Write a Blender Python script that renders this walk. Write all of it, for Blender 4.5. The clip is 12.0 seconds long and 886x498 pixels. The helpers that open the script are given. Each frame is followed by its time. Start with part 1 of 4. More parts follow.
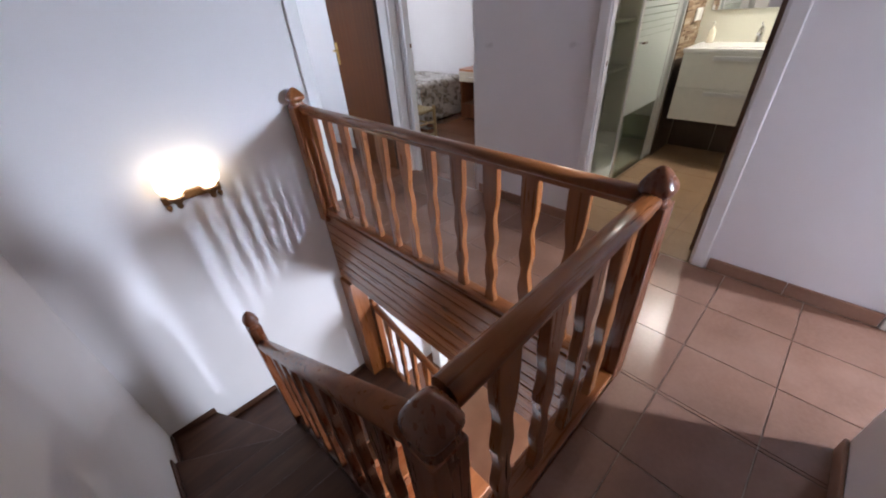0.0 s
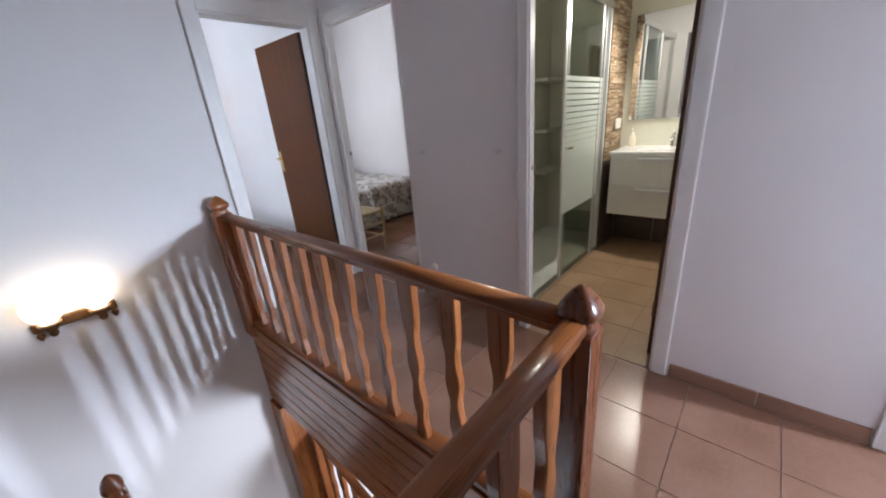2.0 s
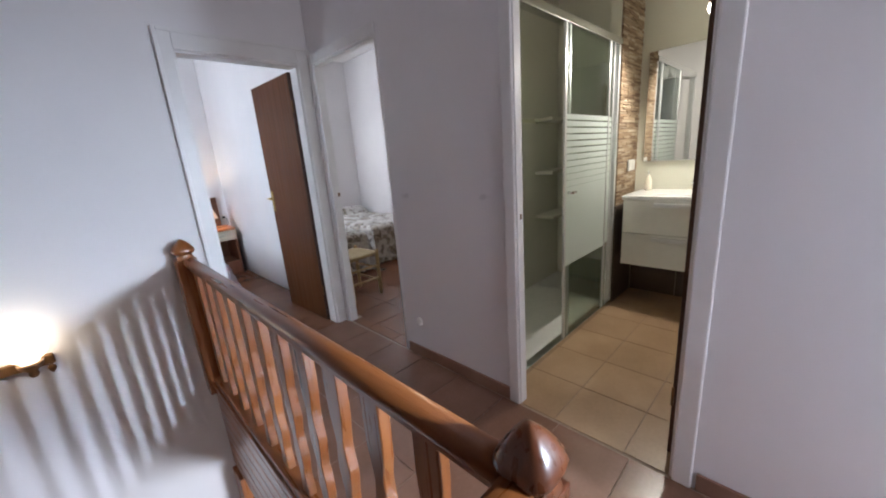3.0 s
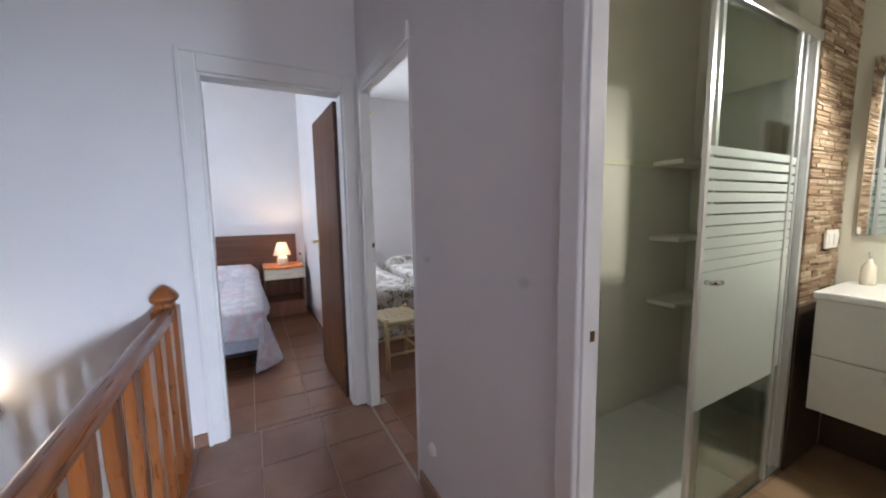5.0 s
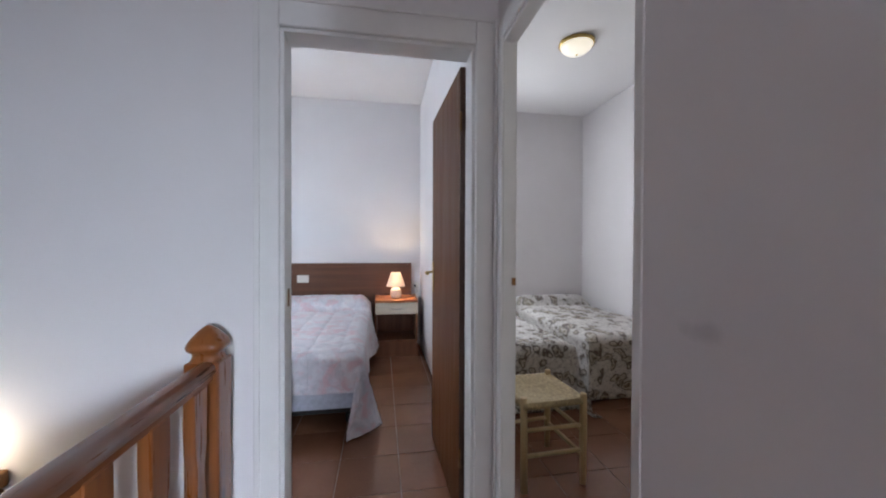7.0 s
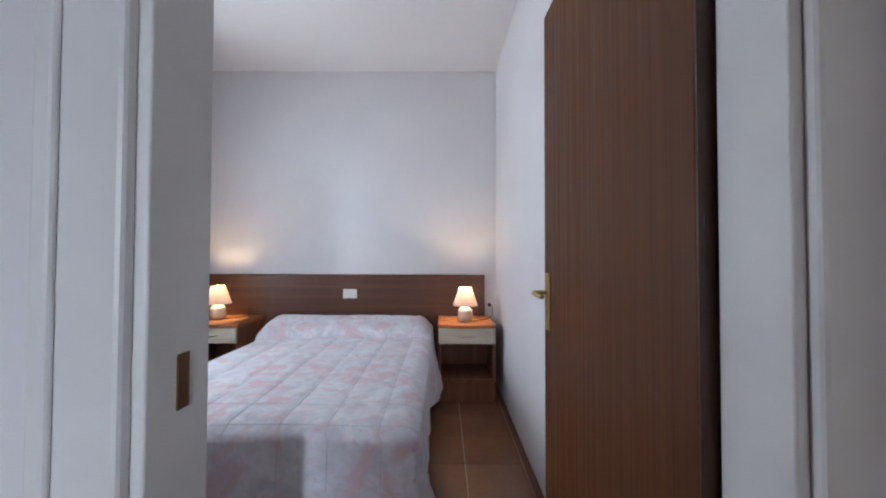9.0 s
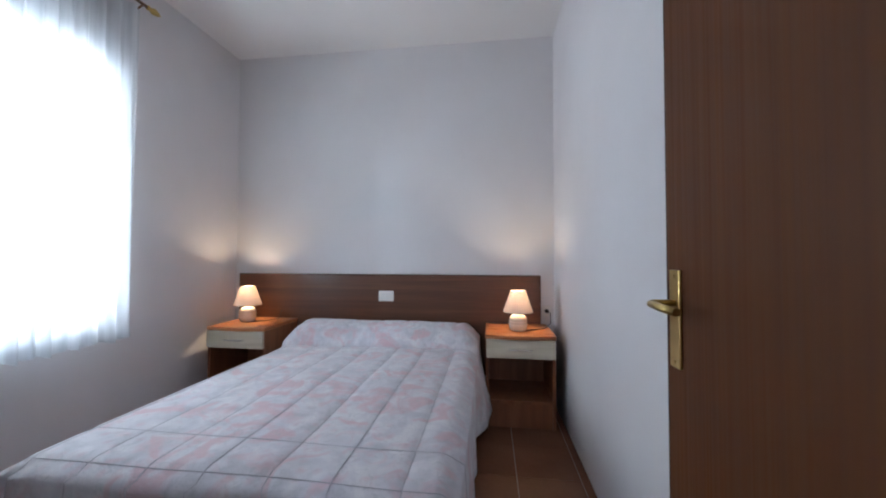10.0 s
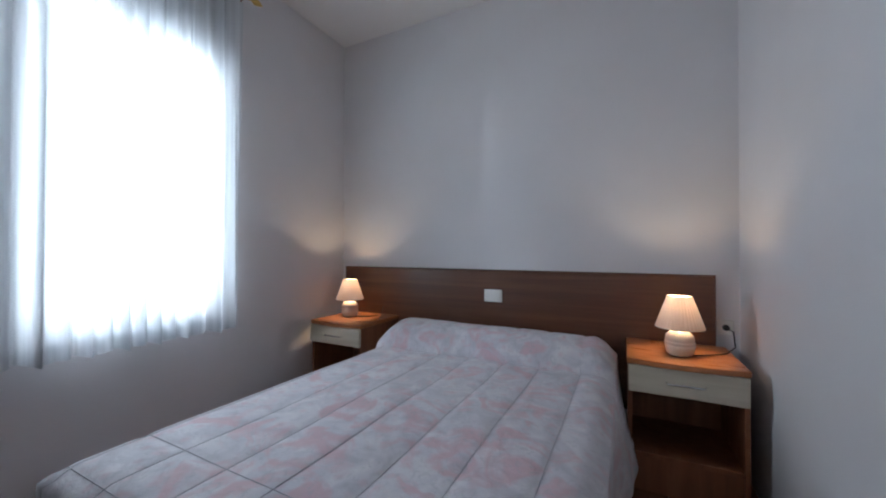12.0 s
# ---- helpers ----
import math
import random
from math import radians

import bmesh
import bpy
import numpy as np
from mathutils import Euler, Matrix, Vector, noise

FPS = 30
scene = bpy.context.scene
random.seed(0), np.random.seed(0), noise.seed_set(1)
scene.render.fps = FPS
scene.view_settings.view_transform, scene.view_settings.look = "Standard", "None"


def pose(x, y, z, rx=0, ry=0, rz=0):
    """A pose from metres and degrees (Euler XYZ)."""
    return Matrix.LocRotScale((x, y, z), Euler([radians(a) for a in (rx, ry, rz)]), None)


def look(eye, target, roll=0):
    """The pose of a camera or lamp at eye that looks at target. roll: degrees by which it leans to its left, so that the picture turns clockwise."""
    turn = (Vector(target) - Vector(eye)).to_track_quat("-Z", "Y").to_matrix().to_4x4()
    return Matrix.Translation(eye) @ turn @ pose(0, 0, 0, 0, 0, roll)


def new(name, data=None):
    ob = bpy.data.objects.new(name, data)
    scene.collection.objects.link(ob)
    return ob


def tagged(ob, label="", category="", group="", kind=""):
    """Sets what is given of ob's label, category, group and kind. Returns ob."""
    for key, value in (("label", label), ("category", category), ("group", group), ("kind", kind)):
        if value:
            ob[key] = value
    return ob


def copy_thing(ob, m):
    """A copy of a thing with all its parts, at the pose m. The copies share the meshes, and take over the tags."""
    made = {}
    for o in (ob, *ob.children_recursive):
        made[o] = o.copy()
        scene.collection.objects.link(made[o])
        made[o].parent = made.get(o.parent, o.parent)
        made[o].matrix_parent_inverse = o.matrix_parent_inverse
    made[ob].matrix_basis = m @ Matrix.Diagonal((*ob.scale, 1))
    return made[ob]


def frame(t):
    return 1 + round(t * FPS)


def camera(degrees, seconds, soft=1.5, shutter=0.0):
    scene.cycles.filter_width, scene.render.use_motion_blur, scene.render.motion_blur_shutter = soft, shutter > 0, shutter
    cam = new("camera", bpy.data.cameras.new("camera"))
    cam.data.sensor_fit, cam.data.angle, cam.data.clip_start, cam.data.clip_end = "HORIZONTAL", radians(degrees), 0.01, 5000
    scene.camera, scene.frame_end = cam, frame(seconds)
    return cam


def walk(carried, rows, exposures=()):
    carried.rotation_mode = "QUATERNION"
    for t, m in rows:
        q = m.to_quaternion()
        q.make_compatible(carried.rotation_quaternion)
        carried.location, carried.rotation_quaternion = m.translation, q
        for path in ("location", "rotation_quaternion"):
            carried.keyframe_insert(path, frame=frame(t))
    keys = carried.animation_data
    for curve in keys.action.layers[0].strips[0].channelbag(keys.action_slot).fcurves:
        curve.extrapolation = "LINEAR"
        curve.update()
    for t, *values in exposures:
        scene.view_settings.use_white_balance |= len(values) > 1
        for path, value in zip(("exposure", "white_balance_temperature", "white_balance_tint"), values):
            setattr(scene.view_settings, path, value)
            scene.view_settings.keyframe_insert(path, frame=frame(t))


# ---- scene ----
cam = camera(101.9, 12.0, soft=2.0)
PATH = [
    (0, (0.217, 0.205, 1.358), (1.316, 1.447, 0.241), -4.9),
    (0.5, (0.281, 0.227, 1.346), (1.491, 1.438, 0.313), -5.2),
    (1, (0.369, 0.227, 1.335), (1.669, 1.429, 0.407), -5.0),
    (1.5, (0.455, 0.215, 1.336), (1.805, 1.445, 0.522), -4.9),
    (2, (0.564, 0.209, 1.338), (1.947, 1.478, 0.647), -4.8),
    (2.5, (0.74, 0.217, 1.332), (2.129, 1.535, 0.753), -4.8),
    (4.5, (1.607, 0.474, 1.341), (2.696, 2.128, 1.06), -1.7),
    (5, (1.744, 0.64, 1.326), (2.68, 2.393, 1.106), -0.9),
    (5.5, (1.841, 0.847, 1.296), (2.574, 2.7, 1.13), -0.7),
    (6, (1.904, 1.06, 1.263), (2.465, 2.977, 1.153), -0.2),
    (6.5, (1.924, 1.316, 1.245), (2.37, 3.264, 1.183), 0.2),
    (7, (1.922, 1.545, 1.244), (2.259, 3.516, 1.223), 0.2),
    (7.5, (1.92, 1.773, 1.251), (2.152, 3.76, 1.263), 0.2),
    (9.5, (1.885, 2.835, 1.175), (1.774, 4.831, 1.221), 0.1),
    (10, (1.883, 3.037, 1.163), (1.623, 5.019, 1.213), 0.1),
    (10.5, (1.888, 3.191, 1.148), (1.461, 5.144, 1.187), 0.3),
    (11, (1.872, 3.331, 1.153), (1.275, 5.24, 1.179), 0.3),
    (11.5, (1.857, 3.454, 1.151), (1.106, 5.308, 1.171), 0.1),
    (12, (1.844, 3.576, 1.138), (0.939, 5.359, 1.162), 0.2),
]
walk(cam, [(t, look(eye, target, roll)) for t, eye, target, roll in PATH],
     exposures=[(0.0, 0.32, 6250, 15), (2.5, 0.26, 6250, 12), (4.5, 0.22, 6150, 12), (6.0, 0.12, 6300, 12), (7.5, -0.14, 6350, 12), (9.5, -0.36, 6300, 11), (10.5, -0.84, 6200, 10), (12.0, -1.16, 6200, 10)])

# ---- world and daylight ----
world = bpy.data.worlds.new("sky")
scene.world = world
world.use_nodes = True
wn = world.node_tree.nodes
sky = wn.new("ShaderNodeTexSky")
sky.sky_type, sky.sun_disc = "NISHITA", False
sky.sun_elevation, sky.sun_rotation = radians(40), radians(120)
world.node_tree.links.new(sky.outputs[0], wn["Background"].inputs[0])
wn["Background"].inputs[1].default_value = 0.1


def area_light(name, m, w, h, watts, colour, spread=180):
    d = bpy.data.lights.new(name, "AREA")
    d.shape, d.size, d.size_y, d.energy, d.color = "RECTANGLE", w, h, watts, colour
    d.spread = radians(spread)
    ob = new(name, d)
    ob.matrix_world = m
    return ob


def point_light(name, at, watts, colour, radius):
    d = bpy.data.lights.new(name, "POINT")
    d.energy, d.color, d.shadow_soft_size = watts, colour, radius
    ob = new(name, d)
    ob.location = at
    return ob


# daylight in the window openings, and a soft fill added in the hall
area_light("daylight_bedroom", look((-0.54, 4.5475, 1.55), (1, 4.5475, 1.62)), 0.74, 1.46, 155, (0.82, 0.91, 1.0))
area_light("daylight_hall", look((2.75, -2.39, 1.42), (0.7, 2.9, -0.12)), 0.13, 0.50, 30, (0.74, 0.86, 1.0), 60)
# unseen fill panel, added to brighten the corridor's east wall
area_light("hall_fill", look((1.95, -2.39, 1.45), (1.9, 2.9, 0.6)), 0.55, 0.9, 25, (0.93, 0.93, 1.0))
area_light("daylight_twin_room", look((2.85, 6.14, 1.6), (3.9, 3.4, 0.9)), 0.6, 1.2, 48, (0.92, 0.96, 1.0))
area_light("daylight_lower_room", look((2.6, -1.15, -1.7), (0.8, 2.9, -1.0)), 1.0, 1.0, 260, (0.82, 0.90, 1.0))
# lamps
WARM = (1.0, 0.74, 0.44)
d = bpy.data.lights.new("bathroom_bulb", "SPOT")
d.energy, d.color, d.shadow_soft_size, d.spot_size, d.spot_blend = 54, (1.0, 0.94, 0.80), 0.04, radians(165), 0.6
new("bathroom_bulb", d).matrix_world = look((4.06, 0.80, 2.02), (3.2, 0.95, 0.9))
point_light("bedside_bulb_a", (2.085, 5.72, 0.880), 9.0, WARM, 0.012)
point_light("bedside_bulb_b", (-0.115, 5.80, 0.880), 9.0, WARM, 0.012)


# ---- materials ----
def mat(name, rough=0.5, metal=0.0):
    m = bpy.data.materials.new(name)
    m.use_nodes = True
    b = m.node_tree.nodes["Principled BSDF"]
    b.inputs["Roughness"].default_value = rough
    b.inputs["Metallic"].default_value = metal
    return m, m.node_tree.nodes, m.node_tree.links, b


def ramp(n, l, fac, stops):
    r = n.new("ShaderNodeValToRGB")
    el = r.color_ramp.elements
    while len(el) < len(stops):
        el.new(0.5)
    for e, (p, c) in zip(el, stops):
        e.position, e.color = p, (*c, 1)
    l.new(fac, r.inputs[0])
    return r.outputs[0]


def coords(n, l, scale, kind="Object"):
    c, mp = n.new("ShaderNodeTexCoord"), n.new("ShaderNodeMapping")
    mp.inputs["Scale"].default_value = scale
    l.new(c.outputs[kind], mp.inputs[0])
    return mp.outputs[0]


def world_coords(n, l, scale):
    c, mp = n.new("ShaderNodeNewGeometry"), n.new("ShaderNodeMapping")
    mp.inputs["Scale"].default_value = scale
    l.new(c.outputs["Position"], mp.inputs[0])
    return mp.outputs[0]


def noise_tex(n, l, vec, scale, detail=4, dist=0.0):
    t = n.new("ShaderNodeTexNoise")
    t.inputs["Scale"].default_value, t.inputs["Detail"].default_value, t.inputs["Distortion"].default_value = scale, detail, dist
    l.new(vec, t.inputs["Vector"])
    return t.outputs["Fac"]


def bump(n, l, b, height, strength, dist=0.01):
    x = n.new("ShaderNodeBump")
    x.inputs["Strength"].default_value, x.inputs["Distance"].default_value = strength, dist
    l.new(height, x.inputs["Height"])
    l.new(x.outputs[0], b.inputs["Normal"])


def mix_col(n, l, fac, a, b_):
    x = n.new("ShaderNodeMix")
    x.data_type = "RGBA"
    for s, v in ((x.inputs[0], fac), (x.inputs[6], a), (x.inputs[7], b_)):
        if hasattr(v, "is_linked"):
            l.new(v, s)
        else:
            s.default_value = v if isinstance(v, float) else (*v, 1)
    return x.outputs[2]


def plaster(name, a, b_, rough=0.85, relief=0.12, stains=()):
    m, n, l, b = mat(name, rough)
    v = world_coords(n, l, (1, 1, 1))
    big = noise_tex(n, l, v, 1.3, 5)
    col = ramp(n, l, big, [(0.3, a), (0.7, b_)])
    for s in stains:
        near = n.new("ShaderNodeVectorMath")
        near.operation = "SUBTRACT"
        near.inputs[1].default_value = s
        l.new(v, near.inputs[0])
        flat = n.new("ShaderNodeVectorMath")
        flat.operation = "MULTIPLY"
        flat.inputs[1].default_value = (1, 1, 2.2)
        l.new(near.outputs[0], flat.inputs[0])
        size = n.new("ShaderNodeVectorMath")
        size.operation = "LENGTH"
        l.new(flat.outputs[0], size.inputs[0])
        rag = n.new("ShaderNodeMath")
        rag.operation = "MULTIPLY_ADD"
        rag.inputs[1].default_value = 0.09
        l.new(noise_tex(n, l, v, 26, 4), rag.inputs[0])
        l.new(size.outputs["Value"], rag.inputs[2])
        col = mix_col(n, l, ramp(n, l, rag.outputs[0], [(0.05, (0.38,) * 3), (0.09, (0, 0, 0))]), col, (0.42, 0.40, 0.40))
    l.new(col, b.inputs["Base Color"])
    bump(n, l, b, noise_tex(n, l, v, 55, 6), relief, 0.004)
    return m


def wood(name, dark, mid, light, stretch, rough=0.3, knots=0.0, scale=1.0, coat=0.0):
    """Grain runs along the axis whose stretch is small."""
    m, n, l, b = mat(name, rough)
    info = n.new("ShaderNodeObjectInfo")
    v = coords(n, l, [s * scale for s in stretch])
    off = n.new("ShaderNodeVectorMath")
    off.operation = "ADD"
    sc = n.new("ShaderNodeMath")
    sc.operation = "MULTIPLY"
    sc.inputs[1].default_value = 37.0
    l.new(info.outputs["Random"], sc.inputs[0])
    l.new(v, off.inputs[0])
    l.new(sc.outputs[0], off.inputs[1])
    g = noise_tex(n, l, off.outputs[0], 1.0, 6, 0.45)
    fine = noise_tex(n, l, off.outputs[0], 4.5, 4, 0.3)
    add = n.new("ShaderNodeMath")
    add.operation = "MULTIPLY_ADD"
    add.inputs[1].default_value = 0.35
    l.new(fine, add.inputs[0])
    l.new(g, add.inputs[2])
    col = ramp(n, l, add.outputs[0], [(0.40, dark), (0.66, mid), (0.92, light)])
    if knots:
        kv = n.new("ShaderNodeTexVoronoi")
        kv.inputs["Scale"].default_value = 5.0
        l.new(coords(n, l, [0.45 + 0.55 * (s > 3) for s in stretch]), kv.inputs["Vector"])
        col = mix_col(n, l, ramp(n, l, kv.outputs["Distance"], [(0.03, (knots,) * 3), (0.10, (0, 0, 0))]), col, [c * 0.35 for c in dark])
    l.new(col, b.inputs["Base Color"])
    l.new(ramp(n, l, fine, [(0.3, (rough * 0.8,) * 3), (0.7, (min(1, rough * 1.35),) * 3)]), b.inputs["Roughness"])
    b.inputs["Coat Weight"].default_value = coat
    b.inputs["Coat Roughness"].default_value = 0.12
    bump(n, l, b, add.outputs[0], 0.04, 0.003)
    return m


def plain(name, colour, rough=0.5, metal=0.0, var=0.08, scale=18.0, relief=0.03):
    m, n, l, b = mat(name, rough, metal)
    f = noise_tex(n, l, coords(n, l, (1, 1, 1)), scale, 4)
    l.new(ramp(n, l, f, [(0.3, [c * (1 - var) for c in colour]), (0.7, [min(1, c * (1 + var)) for c in colour])]), b.inputs["Base Color"])
    bump(n, l, b, f, relief, 0.002)
    return m


def tile_material(name, a, b_, c, rough):
    m, n, l, b = mat(name, rough)
    info = n.new("ShaderNodeObjectInfo")
    v = world_coords(n, l, (1, 1, 1))
    cloud = noise_tex(n, l, v, 3.0, 4, 0.15)
    col = ramp(n, l, cloud, [(0.3, a), (0.52, b_), (0.75, c)])
    col = mix_col(n, l, ramp(n, l, info.outputs["Random"], [(0, (0, 0, 0)), (1, (0.35,) * 3)]), col, [x * 0.78 for x in b_])
    fine = noise_tex(n, l, v, 60, 2)
    col = mix_col(n, l, ramp(n, l, fine, [(0.35, (0, 0, 0)), (0.80, (0.16,) * 3)]), col, [min(1, x * 1.25) for x in c])
    l.new(col, b.inputs["Base Color"])
    return m


WALL = plaster("white_plaster", (0.725, 0.705, 0.72), (0.785, 0.765, 0.78))
WALL_SCUFFED = plaster("scuffed_plaster", (0.725, 0.705, 0.72), (0.785, 0.765, 0.78), stains=((2.4, 1.39, 1.12), (2.4, 2.01, 1.115)))
CEIL = plaster("ceiling_paint", (0.80, 0.79, 0.80), (0.84, 0.83, 0.83), relief=0.05)
BATH_WALL = plaster("cream_tile_wall", (0.68, 0.67, 0.57), (0.74, 0.73, 0.63), 0.35, 0.02)
LOWER_WALL = plaster("lower_plaster", (0.62, 0.62, 0.46), (0.70, 0.69, 0.54))
TRIM = plain("white_gloss_paint", (0.74, 0.73, 0.73), 0.38, var=0.03, scale=9)
PINE = ((0.135, 0.040, 0.011), (0.225, 0.070, 0.018), (0.32, 0.110, 0.030))
PINE_Z = wood("varnished_pine_upright", *PINE, (14, 14, 0.8), 0.30, 0.8, coat=0.25)
PINE_Y = wood("varnished_pine_long", *PINE, (14, 0.6, 14), 0.30, 0.9, coat=0.25)
PINE_X = wood("varnished_pine_across", *PINE, (0.6, 14, 14), 0.30, 0.9, coat=0.25)
# railing pine darkened: shade on newels and stair balusters is in the colour
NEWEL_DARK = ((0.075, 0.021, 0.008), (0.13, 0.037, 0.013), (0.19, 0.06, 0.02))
NEWEL = wood("shaded_pine", *NEWEL_DARK, (14, 14, 1.1), 0.28, 0.5, coat=0.3)
# upper treads and risers, much darker than the lowest cherry ones
TREAD = wood("dark_stair_wood", (0.045, 0.018, 0.010), (0.085, 0.035, 0.019), (0.13, 0.06, 0.033), (1.4, 9, 9), 0.42)
SAPELE = wood("door_veneer", (0.082, 0.024, 0.006), (0.098, 0.030, 0.007), (0.116, 0.038, 0.010), (34, 34, 0.35), 0.46)
SAPELE.node_tree.nodes["Principled BSDF"].inputs["Specular IOR Level"].default_value = 0.20
SAPELE_EDGE = wood("door_edge", (0.035, 0.014, 0.009), (0.055, 0.022, 0.013), (0.08, 0.034, 0.02), (22, 22, 0.9), 0.4)
OAK = wood("oak_veneer", (0.34, 0.20, 0.085), (0.44, 0.275, 0.125), (0.52, 0.34, 0.17), (16, 16, 1.0), 0.4)
HEAD_WOOD = wood("headboard_veneer", (0.070, 0.023, 0.011), (0.105, 0.037, 0.016), (0.145, 0.056, 0.025), (0.8, 18, 22), 0.35, coat=0.15)
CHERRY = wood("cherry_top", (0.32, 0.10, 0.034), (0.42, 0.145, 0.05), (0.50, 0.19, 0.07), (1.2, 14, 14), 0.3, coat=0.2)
# the top's cherry darkened, shade of sides, interior and risers in the colour
CHERRY_SHADED = wood("cherry_shaded", (0.16, 0.055, 0.024), (0.22, 0.08, 0.034), (0.28, 0.11, 0.05), (14, 14, 1.2), 0.4)
MAPLE = wood("pale_maple_front", (0.50, 0.43, 0.32), (0.58, 0.51, 0.40), (0.64, 0.57, 0.46), (1.0, 16, 20), 0.4)
RUSH_WOOD = wood("pale_stool_wood", (0.42, 0.30, 0.14), (0.52, 0.38, 0.20), (0.60, 0.46, 0.27), (12, 12, 1.2), 0.45)
TILE = tile_material("brown_floor_tile", (0.185, 0.092, 0.058), (0.235, 0.124, 0.083), (0.290, 0.165, 0.117), 0.26)
TILE_BED = tile_material("terracotta_tile", (0.165, 0.070, 0.038), (0.205, 0.090, 0.050), (0.25, 0.118, 0.068), 0.22)
TILE_BATH = tile_material("bath_tile", (0.32, 0.20, 0.115), (0.40, 0.26, 0.155), (0.48, 0.33, 0.21), 0.3)
SKIRT = tile_material("skirting_tile", (0.22, 0.115, 0.075), (0.28, 0.155, 0.105), (0.33, 0.195, 0.14), 0.34)
GROUT = plain("grout", (0.33, 0.235, 0.185), 0.9, var=0.15, scale=30)
DARK_PANEL = tile_material("dark_wall_panel", (0.07, 0.047, 0.037), (0.10, 0.07, 0.055), (0.135, 0.098, 0.08), 0.3)
CHROME = plain("chrome", (0.75, 0.76, 0.77), 0.12, 1.0, 0.03)
ALU = plain("white_aluminium", (0.70, 0.71, 0.72), 0.3, 0.6, 0.03)
BRASS = plain("brass", (0.56, 0.40, 0.15), 0.28, 1.0, 0.1)
IRON = plain("old_bronze", (0.19, 0.10, 0.045), 0.4, 0.7, 0.2)
CERAMIC = plain("white_ceramic", (0.80, 0.80, 0.79), 0.12, var=0.02)
LAMP_CERAMIC = plain("cream_ceramic", (0.66, 0.58, 0.48), 0.25, var=0.06)
LACQUER = plain("white_lacquer", (0.76, 0.76, 0.73), 0.16, var=0.02)
PLASTIC = plain("white_plastic", (0.78, 0.77, 0.74), 0.35, var=0.02)
BLACK = plain("black_plastic", (0.015, 0.014, 0.013), 0.5)
DARK_FABRIC = plain("dark_bed_base", (0.03, 0.026, 0.025), 0.9, var=0.3, scale=60)
GREY_FABRIC = plain("grey_valance", (0.42, 0.44, 0.52), 0.9, var=0.1, scale=40, relief=0.2)
SEAM = plain("quilt_stitching", (0.46, 0.44, 0.49), 0.9)
RUSH = plain("woven_rush", (0.40, 0.31, 0.17), 0.8, var=0.3, scale=70, relief=0.5)
STONE_TRAY = plain("shower_tray_white", (0.74, 0.74, 0.71), 0.3, var=0.03)


def emitter(name, colour, strength):
    m, n, l, b = mat(name, 0.3)
    b.inputs["Base Color"].default_value = (0.8, 0.8, 0.78, 1)
    b.inputs["Emission Color"].default_value = (*colour, 1)
    b.inputs["Emission Strength"].default_value = strength
    return m


GLOBE = emitter("lit_opal_glass", (1.0, 0.82, 0.56), 4.8)
BATH_GLOBE = emitter("lit_bath_glass", (1.0, 0.92, 0.75), 18)
LAMP_BOWL = emitter("glowing_cream_glass", (1.0, 0.90, 0.68), 0.75)
OPAL = plain("opal_glass", (0.78, 0.72, 0.60), 0.2, var=0.03)


def shade_material():
    m, n, l, b = mat("pleated_lampshade", 0.8)
    b.inputs["Base Color"].default_value = (0.72, 0.56, 0.46, 1)
    t = n.new("ShaderNodeBsdfTranslucent")
    t.inputs[0].default_value = (0.62, 0.43, 0.34, 1)
    x = n.new("ShaderNodeMixShader")
    x.inputs[0].default_value = 0.08
    l.new(b.outputs[0], x.inputs[1])
    l.new(t.outputs[0], x.inputs[2])
    l.new(x.outputs[0], n["Material Output"].inputs[0])
    return m


def curtain_material():
    m, n, l, b = mat("sheer_curtain", 0.9)
    v = world_coords(n, l, (1, 1, 1))
    weave = noise_tex(n, l, world_coords(n, l, (8, 34, 0.25)), 1.0, 4)
    b.inputs["Base Color"].default_value = (0.80, 0.82, 0.84, 1)
    t, tr = n.new("ShaderNodeBsdfTranslucent"), n.new("ShaderNodeBsdfTransparent")
    t.inputs[0].default_value = (0.80, 0.83, 0.86, 1)
    x, y = n.new("ShaderNodeMixShader"), n.new("ShaderNodeMixShader")
    l.new(ramp(n, l, weave, [(0.35, (0.28,) * 3), (0.65, (0.55,) * 3)]), x.inputs[0])
    l.new(ramp(n, l, weave, [(0.35, (0.05,) * 3), (0.65, (0.30,) * 3)]), y.inputs[0])
    l.new(b.outputs[0], x.inputs[1])
    l.new(t.outputs[0], x.inputs[2])
    l.new(x.outputs[0], y.inputs[1])
    l.new(tr.outputs[0], y.inputs[2])
    l.new(y.outputs[0], n["Material Output"].inputs[0])
    return m


